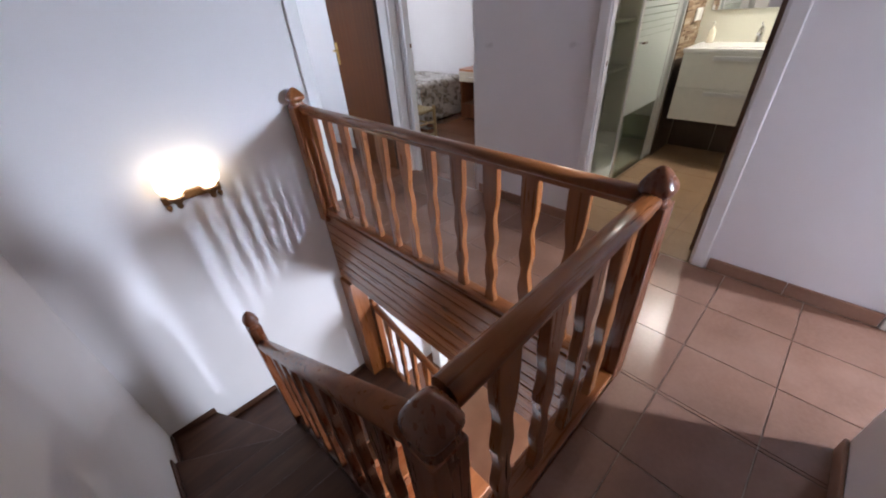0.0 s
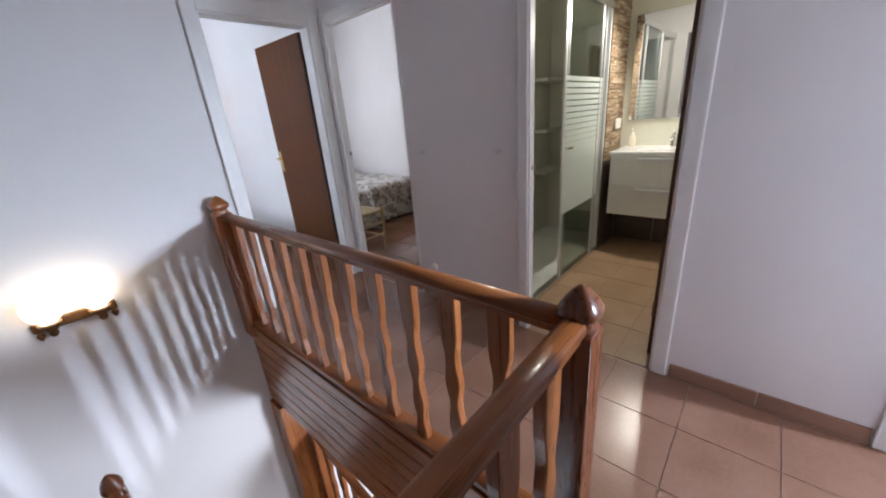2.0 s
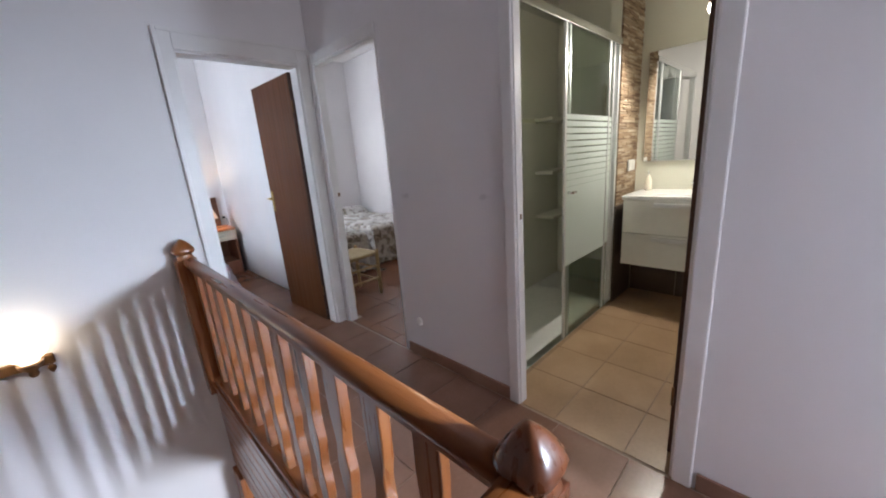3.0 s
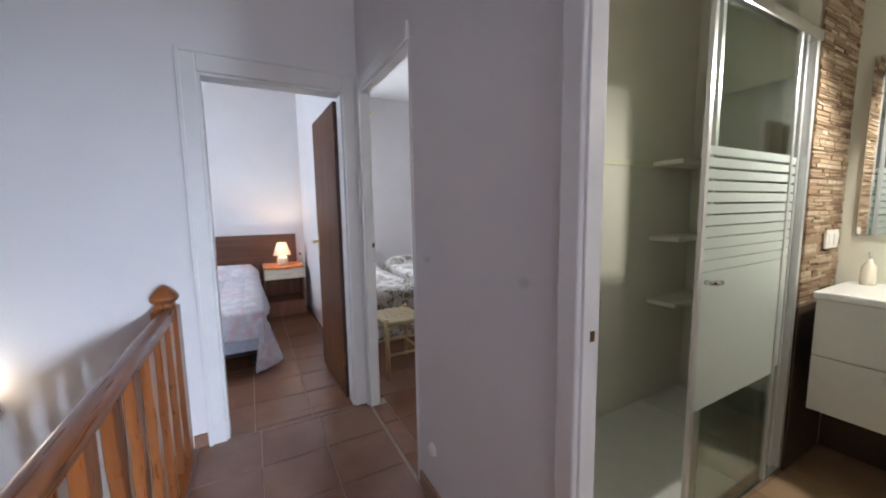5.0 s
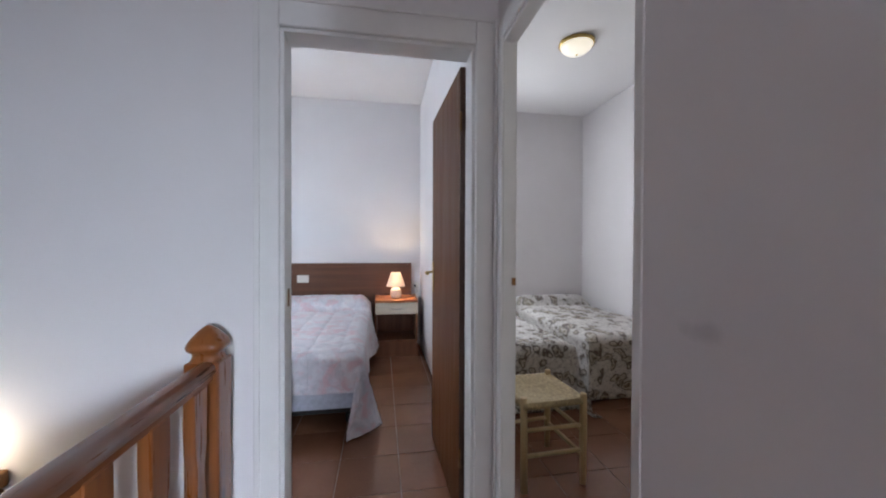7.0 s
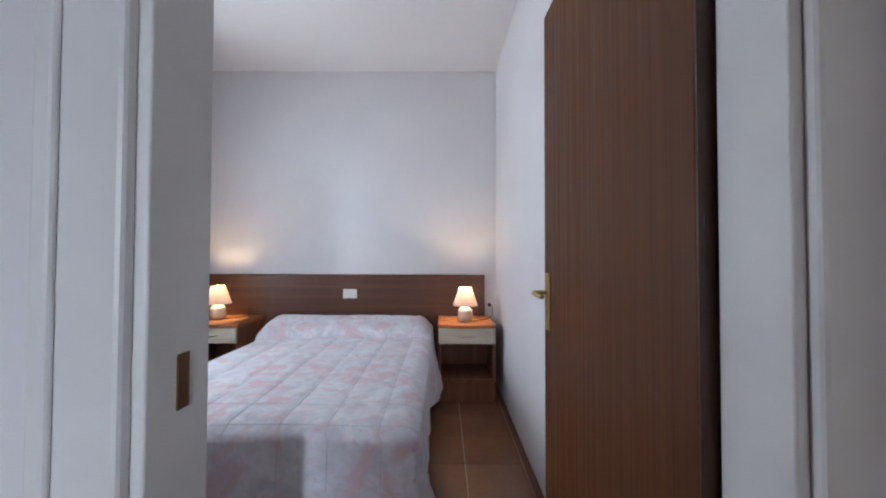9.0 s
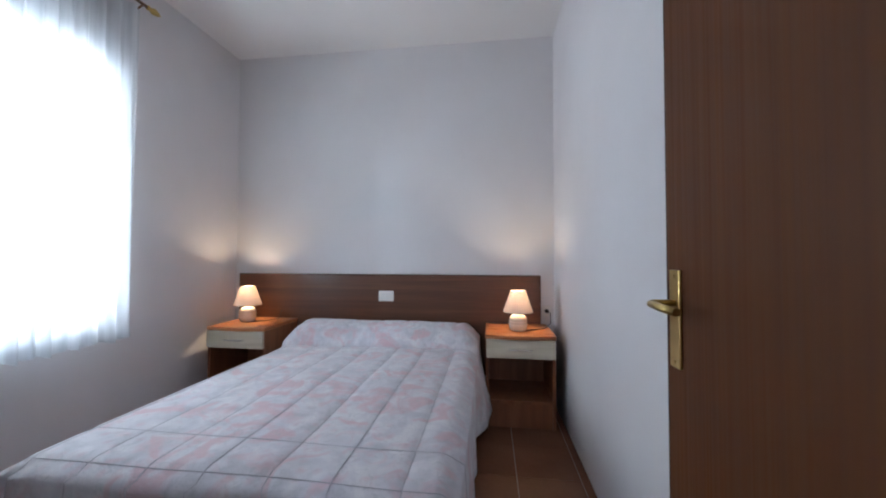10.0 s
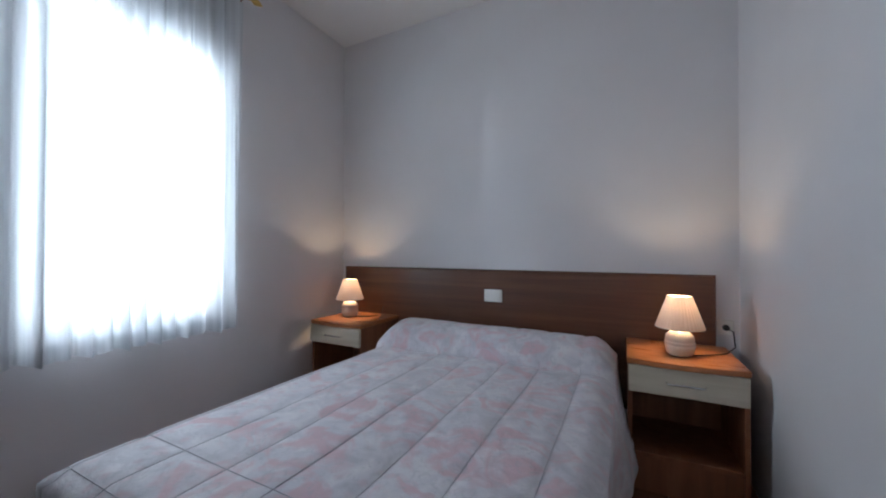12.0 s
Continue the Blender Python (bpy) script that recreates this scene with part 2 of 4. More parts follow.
def glass_material(name, frosted):
    m, n, l, b = mat(name, 0.35 if frosted else 0.02)
    if frosted:
        b.inputs["Base Color"].default_value = (0.76, 0.81, 0.79, 1)
        t = n.new("ShaderNodeBsdfTranslucent")
        t.inputs[0].default_value = (0.72, 0.80, 0.76, 1)
        x = n.new("ShaderNodeMixShader")
        x.inputs[0].default_value = 0.4
        l.new(b.outputs[0], x.inputs[1])
        l.new(t.outputs[0], x.inputs[2])
    else:
        g, tr = n.new("ShaderNodeBsdfGlossy"), n.new("ShaderNodeBsdfTransparent")
        g.inputs["Roughness"].default_value = 0.02
        tr.inputs[0].default_value = (0.86, 0.90, 0.87, 1)
        f, x = n.new("ShaderNodeLayerWeight"), n.new("ShaderNodeMixShader")
        l.new(ramp(n, l, f.outputs["Facing"], [(0.0, (0.04,) * 3), (0.6, (0.09,) * 3), (1.0, (0.7,) * 3)]), x.inputs[0])
        l.new(tr.outputs[0], x.inputs[1])
        l.new(g.outputs[0], x.inputs[2])
    l.new(x.outputs[0], n["Material Output"].inputs[0])
    return m


def quilt_material():
    m, n, l, b = mat("lilac_floral_quilt", 0.75)
    v = world_coords(n, l, (1, 1, 1))
    base = ramp(n, l, noise_tex(n, l, v, 9, 7, 0.9), [(0.30, (0.50, 0.49, 0.54)), (0.50, (0.62, 0.60, 0.65)), (0.66, (0.71, 0.69, 0.72))])
    pink = noise_tex(n, l, v, 7, 6, 1.2)
    c = mix_col(n, l, ramp(n, l, pink, [(0.50, (0, 0, 0)), (0.64, (0.80,) * 3)]), base, (0.63, 0.42, 0.47))
    petals = n.new("ShaderNodeTexVoronoi")
    petals.inputs["Scale"].default_value = 17
    l.new(v, petals.inputs["Vector"])
    c = mix_col(n, l, ramp(n, l, petals.outputs["Distance"], [(0.10, (0.40,) * 3), (0.34, (0, 0, 0))]), c, (0.60, 0.40, 0.46))
    leaf = noise_tex(n, l, v, 26, 5, 1.8)
    c = mix_col(n, l, ramp(n, l, leaf, [(0.54, (0, 0, 0)), (0.68, (0.42,) * 3)]), c, (0.44, 0.45, 0.49))
    l.new(c, b.inputs["Base Color"])
    b.inputs["Sheen Weight"].default_value = 0.25
    bump(n, l, b, noise_tex(n, l, v, 20, 6, 0.6), 0.55, 0.010)
    return m


def leaf_cover_material():
    m, n, l, b = mat("leaf_print_bedspread", 0.75)
    v = world_coords(n, l, (1, 0.7, 1))
    vo = n.new("ShaderNodeTexVoronoi")
    vo.inputs["Scale"].default_value = 8
    dist = n.new("ShaderNodeTexNoise")
    dist.inputs["Scale"].default_value = 7
    l.new(v, dist.inputs["Vector"])
    add = n.new("ShaderNodeVectorMath")
    add.operation = "MULTIPLY_ADD"
    add.inputs[1].default_value = (0.30, 0.30, 0.30)
    l.new(dist.outputs["Color"], add.inputs[0])
    l.new(v, add.inputs[2])
    l.new(add.outputs[0], vo.inputs["Vector"])
    leaf = ramp(n, l, vo.outputs["Distance"], [(0.0, (0.10, 0.075, 0.06)), (0.16, (0.17, 0.13, 0.09)), (0.22, (0.46, 0.42, 0.36)), (0.30, (0.50, 0.47, 0.41)), (0.34, (0.12, 0.09, 0.08)), (0.40, (0.14, 0.11, 0.09)), (0.46, (0.50, 0.48, 0.45)), (0.6, (0.60, 0.58, 0.56))])
    stem = noise_tex(n, l, v, 13, 3, 2.5)
    c = mix_col(n, l, ramp(n, l, stem, [(0.47, (0, 0, 0)), (0.50, (0.8,) * 3), (0.53, (0, 0, 0))]), leaf, (0.09, 0.08, 0.09))
    l.new(c, b.inputs["Base Color"])
    bump(n, l, b, noise_tex(n, l, v, 30, 4), 0.3, 0.006)
    return m


def stone_material():
    m, n, l, b = mat("split_stone_strips", 0.75)
    g = n.new("ShaderNodeNewGeometry")
    v = world_coords(n, l, (1, 1, 1))
    c = ramp(n, l, g.outputs["Random Per Island"], [(0.0, (0.17, 0.10, 0.06)), (0.35, (0.30, 0.20, 0.12)), (0.7, (0.44, 0.33, 0.22)), (1.0, (0.54, 0.45, 0.34))])
    c = mix_col(n, l, ramp(n, l, noise_tex(n, l, v, 40, 5), [(0.4, (0, 0, 0)), (0.7, (0.5,) * 3)]), c, (0.25, 0.18, 0.12))
    l.new(c, b.inputs["Base Color"])
    bump(n, l, b, noise_tex(n, l, v, 60, 5), 0.5, 0.006)
    return m


SHADE, CURTAIN = shade_material(), curtain_material()
GLASS, FROST = glass_material("clear_glass", False), glass_material("frosted_film", True)
QUILT, LEAFY, STONE = quilt_material(), leaf_cover_material(), stone_material()
MIRROR = plain("mirror_silver", (0.88, 0.89, 0.88), 0.01, 1.0, 0.0, relief=0.0)


# ---- mesh helpers ----
def box(bm, x0, x1, y0, y1, z0, z1, bevel=0.0, m=None):
    r = bmesh.ops.create_cube(bm, size=1.0, matrix=Matrix.LocRotScale(((x0 + x1) / 2, (y0 + y1) / 2, (z0 + z1) / 2), None, (x1 - x0, y1 - y0, z1 - z0)))
    vs = r["verts"]
    if bevel:
        es = list({e for v in vs for e in v.link_edges})
        vs = bmesh.ops.bevel(bm, geom=es, offset=bevel, segments=2, affect="EDGES", profile=0.5)["verts"]
    if m is not None:
        bmesh.ops.transform(bm, matrix=m, verts=[v for v in vs if v.is_valid])
    return bm


def slab(*a, bevel=0.0):
    return box(bmesh.new(), *a, bevel=bevel)


def turned(profile, seg=20, at=(0, 0, 0), bm=None):
    """A lathe: profile is (radius, height) pairs."""
    bm = bm or bmesh.new()
    rings = []
    for r, z in profile:
        rings.append([bm.verts.new((at[0] + r * math.cos(2 * math.pi * i / seg), at[1] + r * math.sin(2 * math.pi * i / seg), at[2] + z)) for i in range(seg)])
    for a, b_ in zip(rings, rings[1:]):
        for i in range(seg):
            f = bm.faces.new((a[i], a[(i + 1) % seg], b_[(i + 1) % seg], b_[i]))
            f.smooth = True
    bm.faces.new(rings[-1])
    bm.faces.new(list(reversed(rings[0])))
    return bm


def tube(points, r, seg=8, bm=None):
    bm = bm or bmesh.new()
    pts = [Vector(p) for p in points]
    rings = []
    for i, p in enumerate(pts):
        d = (pts[min(i + 1, len(pts) - 1)] - pts[max(i - 1, 0)]).normalized()
        q = d.to_track_quat("Z", "Y").to_matrix()
        rings.append([bm.verts.new(p + q @ Vector((r * math.cos(2 * math.pi * k / seg), r * math.sin(2 * math.pi * k / seg), 0))) for k in range(seg)])
    for a, b_ in zip(rings, rings[1:]):
        for k in range(seg):
            bm.faces.new((a[k], a[(k + 1) % seg], b_[(k + 1) % seg], b_[k])).smooth = True
    bm.faces.new(rings[-1])
    bm.faces.new(list(reversed(rings[0])))
    return bm


def mesh_ob(name, bm, material):
    bmesh.ops.recalc_face_normals(bm, faces=bm.faces)
    me = bpy.data.meshes.new(name)
    bm.to_mesh(me)
    bm.free()
    me.materials.append(material)
    return new(name, me)


def part(name, bm, material, parent, label=""):
    ob = mesh_ob(name, bm, material)
    ob.parent = parent
    return tagged(ob, label)


def thing(name, label, category, group="", at=(0, 0, 0), rz=0.0, kind=""):
    ob = new(name)
    ob.matrix_basis = pose(*at, 0, 0, rz)
    return tagged(ob, label, category, group, kind)


def structure(name, bm, material, label, category):
    return tagged(mesh_ob(name, bm, material), label, category, kind="structure")


def pierced(axis, lo, hi, a0, a1, z0, z1, holes):
    """A wall of thickness lo..hi across the axis, along a0..a1, with holes (a, b, bottom, top)."""
    bm = bmesh.new()
    cuts = sorted({a0, a1, *(h[0] for h in holes), *(h[1] for h in holes)})
    for p, q in zip(cuts, cuts[1:]):
        spans = [(z0, z1)]
        for h in holes:
            if h[0] < q - 1e-6 and h[1] > p + 1e-6:
                spans = [s for u, w in spans for s in ((u, min(w, h[2])), (max(u, h[3]), w)) if s[1] - s[0] > 1e-6]
        for u, w in spans:
            if axis == "x":
                box(bm, lo, hi, p, q, u, w)
            else:
                box(bm, p, q, lo, hi, u, w)
    bmesh.ops.remove_doubles(bm, verts=bm.verts, dist=1e-5)
    return bm


# ---- the setting ----
CEIL_Z, LOW = 3.0, -2.75
Y_DOOR, X_EAST, X_WEST, Y_BACK = 2.995, 2.40, -0.42, 6.06
structure("wall_stair", pierced("y", Y_DOOR, 3.10, X_WEST, X_EAST, LOW, CEIL_Z, [(1.53, 2.315, -0.02, 2.08)]), WALL, "white plastered wall of stairwell and bedroom doorway", "wall")
structure("wall_east", pierced("x", X_EAST, 2.45, -0.37, Y_BACK, -0.30, CEIL_Z, [(0.462, 1.22, -0.02, 2.09), (2.14, 2.94, -0.02, 2.08)]), WALL_SCUFFED, "white plastered corridor wall with two doorways", "wall")
structure("wall_west", pierced("x", X_WEST - 0.25, X_WEST, -0.33, Y_BACK + 0.2, LOW, CEIL_Z, [(4.165, 4.93, 0.80, 2.30)]), WALL, "white plastered outer wall with curtained window", "wall")
structure("wall_back", pierced("y", Y_BACK, Y_BACK + 0.2, X_WEST, 4.80, -0.30, CEIL_Z, [(2.55, 3.15, 1.0, 2.2)]), WALL, "white plastered wall behind the beds", "wall")
structure("wall_landing", slab(X_WEST, 1.565, -0.33, -0.225, -0.30, CEIL_Z, bevel=0.006), WALL, "white plastered wall of the landing", "wall")
structure("wall_hall_west", slab(1.46, 1.565, -2.4, -0.33, -0.30, CEIL_Z), WALL, "white plastered hall wall", "wall")
structure("wall_hall_south", pierced("y", -2.55, -2.4, 1.46, 3.45, -0.30, CEIL_Z, [(1.66, 2.24, 0.98, 1.92), (2.67, 2.83, 1.15, 1.70)]), WALL, "white plastered hall end wall with window", "wall")
structure("wall_hall_east", slab(3.35, 3.45, -2.4, -0.37, -0.30, CEIL_Z), WALL, "white plastered hall side wall", "wall")
# added wall below the upper flight, keeps lower-room light off the west wall
spine = bmesh.new()
ring = [[spine.verts.new((x, y, z)) for y, z in ((0.56, -0.30), (2.08, -1.30), (2.08, LOW), (0.56, LOW))] for x in (0.395, 0.43)]
spine.faces.new(ring[0])
spine.faces.new(list(reversed(ring[1])))
for k in range(4):
    spine.faces.new((ring[0][k], ring[0][(k + 1) % 4], ring[1][(k + 1) % 4], ring[1][k]))
structure("stair_light_blocker", spine, WALL, "white plastered light blocker added under the upper stair flight", "wall")
structure("wall_bath_south", slab(2.45, 4.60, -0.37, 0.20, -0.30, CEIL_Z), BATH_WALL, "cream bathroom side wall", "wall")
structure("wall_bath_end", slab(4.45, 4.60, 0.20, 2.05, -0.30, CEIL_Z), BATH_WALL, "cream bathroom end wall behind vanity", "wall")
structure("wall_shower", slab(2.45, 4.80, 2.05, 2.13, -0.30, CEIL_Z), BATH_WALL, "cream wall between shower and twin room", "wall")
structure("wall_stub", slab(3.99, 4.45, 1.325, 1.40, 0.0, CEIL_Z), BATH_WALL, "short wall beside the shower", "wall")
structure("wall_twin_east", slab(4.62, 4.80, 2.13, Y_BACK, -0.30, CEIL_Z), WALL, "white plastered twin bedroom wall", "wall")
structure("ceiling", slab(X_WEST - 0.25, 4.80, -2.55, Y_BACK + 0.2, CEIL_Z, CEIL_Z + 0.15), CEIL, "plain white painted ceiling", "ceiling")

# floor slabs round the stairwell, carrying the tiles
FZ = -0.0035
fl = bmesh.new()
for a in ((X_WEST, 1.34, -0.33, 0.42), (1.34, 2.50, -0.37, 2.995), (1.46, 3.45, -2.55, -0.37), (2.50, 4.60, -0.37, 2.05), (2.50, 4.80, 2.05, 2.995), (1.53, 2.315, 2.995, 3.05), (X_WEST, 4.80, 3.05, Y_BACK)):
    box(fl, *a, -0.25, FZ)
floor = structure("floor", fl, GROUT, "brown tiled floor with pale joints", "floor")
structure("floor_lower", slab(-0.6, 4.6, -1.2, 3.1, LOW - 0.1, LOW), TILE_BED, "brown floor of the lower storey", "floor")
structure("wall_lower_east", slab(4.45, 4.6, -1.2, 3.1, LOW, -0.25), LOWER_WALL, "pale yellow lower room wall", "wall")
structure("wall_lower_north", slab(2.40, 4.45, 2.995, 3.1, LOW, -0.25), LOWER_WALL, "pale yellow lower room wall", "wall")
structure("wall_lower_south", slab(-0.6, 4.45, -1.3, -1.2, LOW, -0.25), LOWER_WALL, "pale yellow lower room wall", "wall")
structure("wall_lower_west", slab(-0.6, -0.42, -1.2, -0.33, LOW, -0.25), LOWER_WALL, "pale yellow lower room wall", "wall")


# skirting
def skirting(name, bits):
    base = thing(name, "brown tile skirting along the wall foot", "skirting", kind="structure")
    for x0, x1, y0, y1 in bits:
        along_x = x1 - x0 > y1 - y0
        n = max(1, round((x1 - x0 if along_x else y1 - y0) / 0.33))
        for i in range(n):
            a, b_ = i / n, (i + 1) / n
            if along_x:
                p = (x0 + a * (x1 - x0) + 0.001, x0 + b_ * (x1 - x0) - 0.001, y0, y1)
            else:
                p = (x0, x1, y0 + a * (y1 - y0) + 0.001, y0 + b_ * (y1 - y0) - 0.001)
            part("skirting_tile", slab(*p, 0.0, 0.075, bevel=0.003), SKIRT, base)
    return base


skirting("baseboard_corridor", [(2.386, 2.399, -0.285, 0.40), (2.386, 2.399, 1.258, 2.12), (1.385, 1.452, 2.981, 2.994), (0.4, 1.565, -0.224, -0.211)])


# doorways: linings and casings
def casing(name, label, bits):
    base = thing(name, label, "door frame", kind="structure")
    for nm, a, bv in bits:
        part(nm, slab(*a, bevel=bv), TRIM, base)
    return base


casing("door_frame_bedroom", "white painted bedroom door frame", [
    ("lining", (1.53, 1.558, 2.992, 3.103, 0.0, 2.05), 0.003), ("lining", (2.287, 2.315, 2.992, 3.103, 0.0, 2.05), 0.003),
    ("lining", (1.53, 2.315, 2.992, 3.103, 2.05, 2.08), 0.003),
    ("casing", (1.456, 1.545, 2.972, 2.9925, 0.0, 2.175), 0.006), ("casing", (2.300, 2.3995, 2.972, 2.9925, 0.0, 2.175), 0.006),
    ("casing", (1.5452, 2.2998, 2.972, 2.9925, 2.063, 2.175), 0.006),
    ("bead", (1.456, 1.478, 2.962, 2.9722, 0.0, 2.175), 0.004), ("bead", (1.4782, 2.3775, 2.962, 2.9722, 2.153, 2.175), 0.004), ("bead", (2.3777, 2.3995, 2.962, 2.9722, 0.0, 2.175), 0.004)])
casing("door_frame_twin", "white painted twin room door frame", [
    ("lining", (2.397, 2.453, 2.912, 2.94, 0.0, 2.05), 0.003), ("lining", (2.397, 2.453, 2.14, 2.165, 0.0, 2.05), 0.003),
    ("lining", (2.397, 2.453, 2.14, 2.94, 2.05, 2.08), 0.003),
    ("casing", (2.384, 2.3975, 2.900, 2.962, 0.0, 2.13), 0.005),
    ("casing", (2.384, 2.3975, 2.1402, 2.8998, 2.06, 2.13), 0.005), ("bead", (2.372, 2.3842, 2.940, 2.962, 0.0, 2.13), 0.004)])
casing("door_frame_bathroom", "white painted bathroom door frame", [
    ("lining", (2.397, 2.453, 0.462, 0.49, 0.0, 2.06), 0.003), ("lining", (2.397, 2.45, 1.19, 1.22, 0.0, 2.06), 0.003),
    ("lining", (2.397, 2.453, 0.462, 1.22, 2.06, 2.09), 0.003),
    ("casing", (2.380, 2.3975, 0.412, 0.478, 0.0, 2.15), 0.006), ("casing", (2.380, 2.3975, 1.195, 1.255, 0.0, 2.15), 0.006),
    ("casing", (2.380, 2.3975, 0.4782, 1.1948, 2.075, 2.15), 0.006)])
casing("door_frame_hall", "white painted hall opening frame", [
    ("casing", (2.375, 2.53, -0.385, -0.3705, 0.0, 2.15), 0.004), ("casing", (2.378, 2.3975, -0.372, -0.29, 0.0, 2.15), 0.006)])
for nm, at in (("strike_plate", (2.434, 2.450, 2.909, 2.9115, 1.085, 1.115)),):
    tagged(mesh_ob(nm, slab(*at), IRON), "small dark metal strike plate on door frame", "strike plate")
tagged(mesh_ob("strike_plate", slab(1.558, 1.5605, 3.04, 3.06, 1.0, 1.07), IRON), "small dark metal strike plate on door frame", "strike plate")
tagged(mesh_ob("strike_plate", slab(2.420, 2.432, 1.1875, 1.19, 1.015, 1.04), IRON), "small dark metal strike plate on door frame", "strike plate")


# door leaves
def door_leaf(name, at, rz, width, face, edge, label, handle=True):
    d = thing(name, label, "door", at=at, rz=rz)
    part("panel", slab(0.004, width - 0.004, -0.018, 0.018, 0.008, 2.035, bevel=0.002), face, d)
    part("edge_strip", slab(width - 0.004, width, -0.0175, 0.0175, 0.008, 2.035), edge, d, "dark edge strip")
    part("edge_strip", slab(0.0, 0.004, -0.0175, 0.0175, 0.008, 2.035), edge, d, "dark edge strip")
    for z in (0.25, 1.75):
        part("hinge", turned([(0.006, 0), (0.006, 0.08), (0.004, 0.085)], 10, (-0.006, 0.016, z)), IRON, d)
    if handle:
        hx = width - 0.040
        for s in (1, -1):
            pl = part("handle_plate", slab(hx - 0.018, hx + 0.018, *sorted((s * 0.0182, s * 0.024)), 0.950, 1.140, bevel=0.002), BRASS, d, "worn brass plate")
            bm = tube([(hx, s * 0.024, 1.075), (hx, s * 0.060, 1.075), (hx - 0.012, s * 0.072, 1.075), (hx - 0.05, s * 0.073, 1.073), (hx - 0.095, s * 0.068, 1.070)], 0.0075, 10)
            part("lever", bm, BRASS, pl, "brass lever")
            for z in (0.962, 1.128):
                part("screw", turned([(0.004, 0), (0.003, 0.0015)], 8), BRASS, pl).matrix_basis = pose(hx, s * 0.024, z, -90 * s)
    return d


door_leaf("door", (2.283, 3.112, 0), 91.6, 0.725, SAPELE, SAPELE_EDGE, "open brown veneered bedroom door with brass handle")
door_leaf("door", (2.520, 0.508, 0), 2.0, 0.66, SAPELE, SAPELE_EDGE, "open dark brown veneered bathroom door")


# ---- windows ----
def window(name, label, axis, at, a0, a1, z0, z1):
    """A two-leaf window set across the axis at the given depth."""
    w = thing(name, label, "window", kind="structure")

    def bar(nm, p, q, u, v, d=0.03, mt=TRIM):
        a = (at - d, at + d, p, q, u, v) if axis == "x" else (p, q, at - d, at + d, u, v)
        return part(nm, slab(*a, bevel=0.004 if mt is TRIM else 0), mt, w)
    mid = (a0 + a1) / 2
    for p, q in ((a0, a0 + 0.045), (a1 - 0.045, a1), (mid - 0.035, mid + 0.035)):
        bar("window_frame", p, q, z0, z1)
    for p, q in ((a0 + 0.045, mid - 0.035), (mid + 0.035, a1 - 0.045)):
        bar("window_frame", p, q, z0, z0 + 0.05)
        bar("window_frame", p, q, z1 - 0.05, z1)
        bar("pane", p, q, z0 + 0.05, z1 - 0.05, 0.003, GLASS).visible_shadow = False
    return w


window("window_1", "white framed bedroom window behind sheer curtain", "x", -0.50, 4.165, 4.93, 0.80, 2.30)
# this unseen hall window is made up to hold the fill panel
window("fill_window", "white framed hall window added round the fill light", "y", -2.46, 1.66, 2.24, 0.98, 1.92)
window("window_4", "narrow white framed hall window added round the fill light", "y", -2.46, 2.67, 2.83, 1.15, 1.70)
window("window_3", "white framed twin room window", "y", 6.11, 2.55, 3.15, 1.0, 2.2)


# ---- stairwell railings ----
BALUSTER_EDGE = ((0.0, 0.40), (0.05, 0.37), (0.13, 0.25), (0.25, 0.41), (0.38, 0.25), (0.51, 0.43), (0.65, 0.29), (0.79, 0.47), (0.85, 0.5), (1.0, 0.5))


def eased(keys, u):
    """The value at u of a soft curve through (place, value) keys."""
    for (a, p), (b_, q) in zip(keys, keys[1:]):
        if u <= b_:
            k = (u - a) / (b_ - a)
            return p + (q - p) * k * k * (3 - 2 * k)
    return keys[-1][1]


def wavy_baluster(h, width=0.080, thick=0.034):
    """A flat sawn baluster with waved edges and a square shoulder, its broad face across x."""
    bm = bmesh.new()
    n = 30
    rows = []
    for i in range(n + 1):
        u = i / n
        w = width * eased(BALUSTER_EDGE, u)
        z = u * h
        rows.append([bm.verts.new((sx * thick / 2, sy * w, z)) for sx, sy in ((-1, -1), (1, -1), (1, 1), (-1, 1))])
    for a, b_ in zip(rows, rows[1:]):
        for k in range(4):
            bm.faces.new((a[k], a[(k + 1) % 4], b_[(k + 1) % 4], b_[k]))
    bm.faces.new(rows[-1])
    bm.faces.new(list(reversed(rows[0])))
    bmesh.ops.recalc_face_normals(bm, faces=bm.faces)
    es = [e for e in bm.edges if len(e.link_faces) == 2 and e.calc_face_angle(0) > 1.2]
    bmesh.ops.bevel(bm, geom=es, offset=0.003, segments=1, affect="EDGES")
    return bm


def baluster_mesh(h, material):
    ob = mesh_ob("baluster", wavy_baluster(h), material)
    me = ob.data
    bpy.data.objects.remove(ob)
    return me


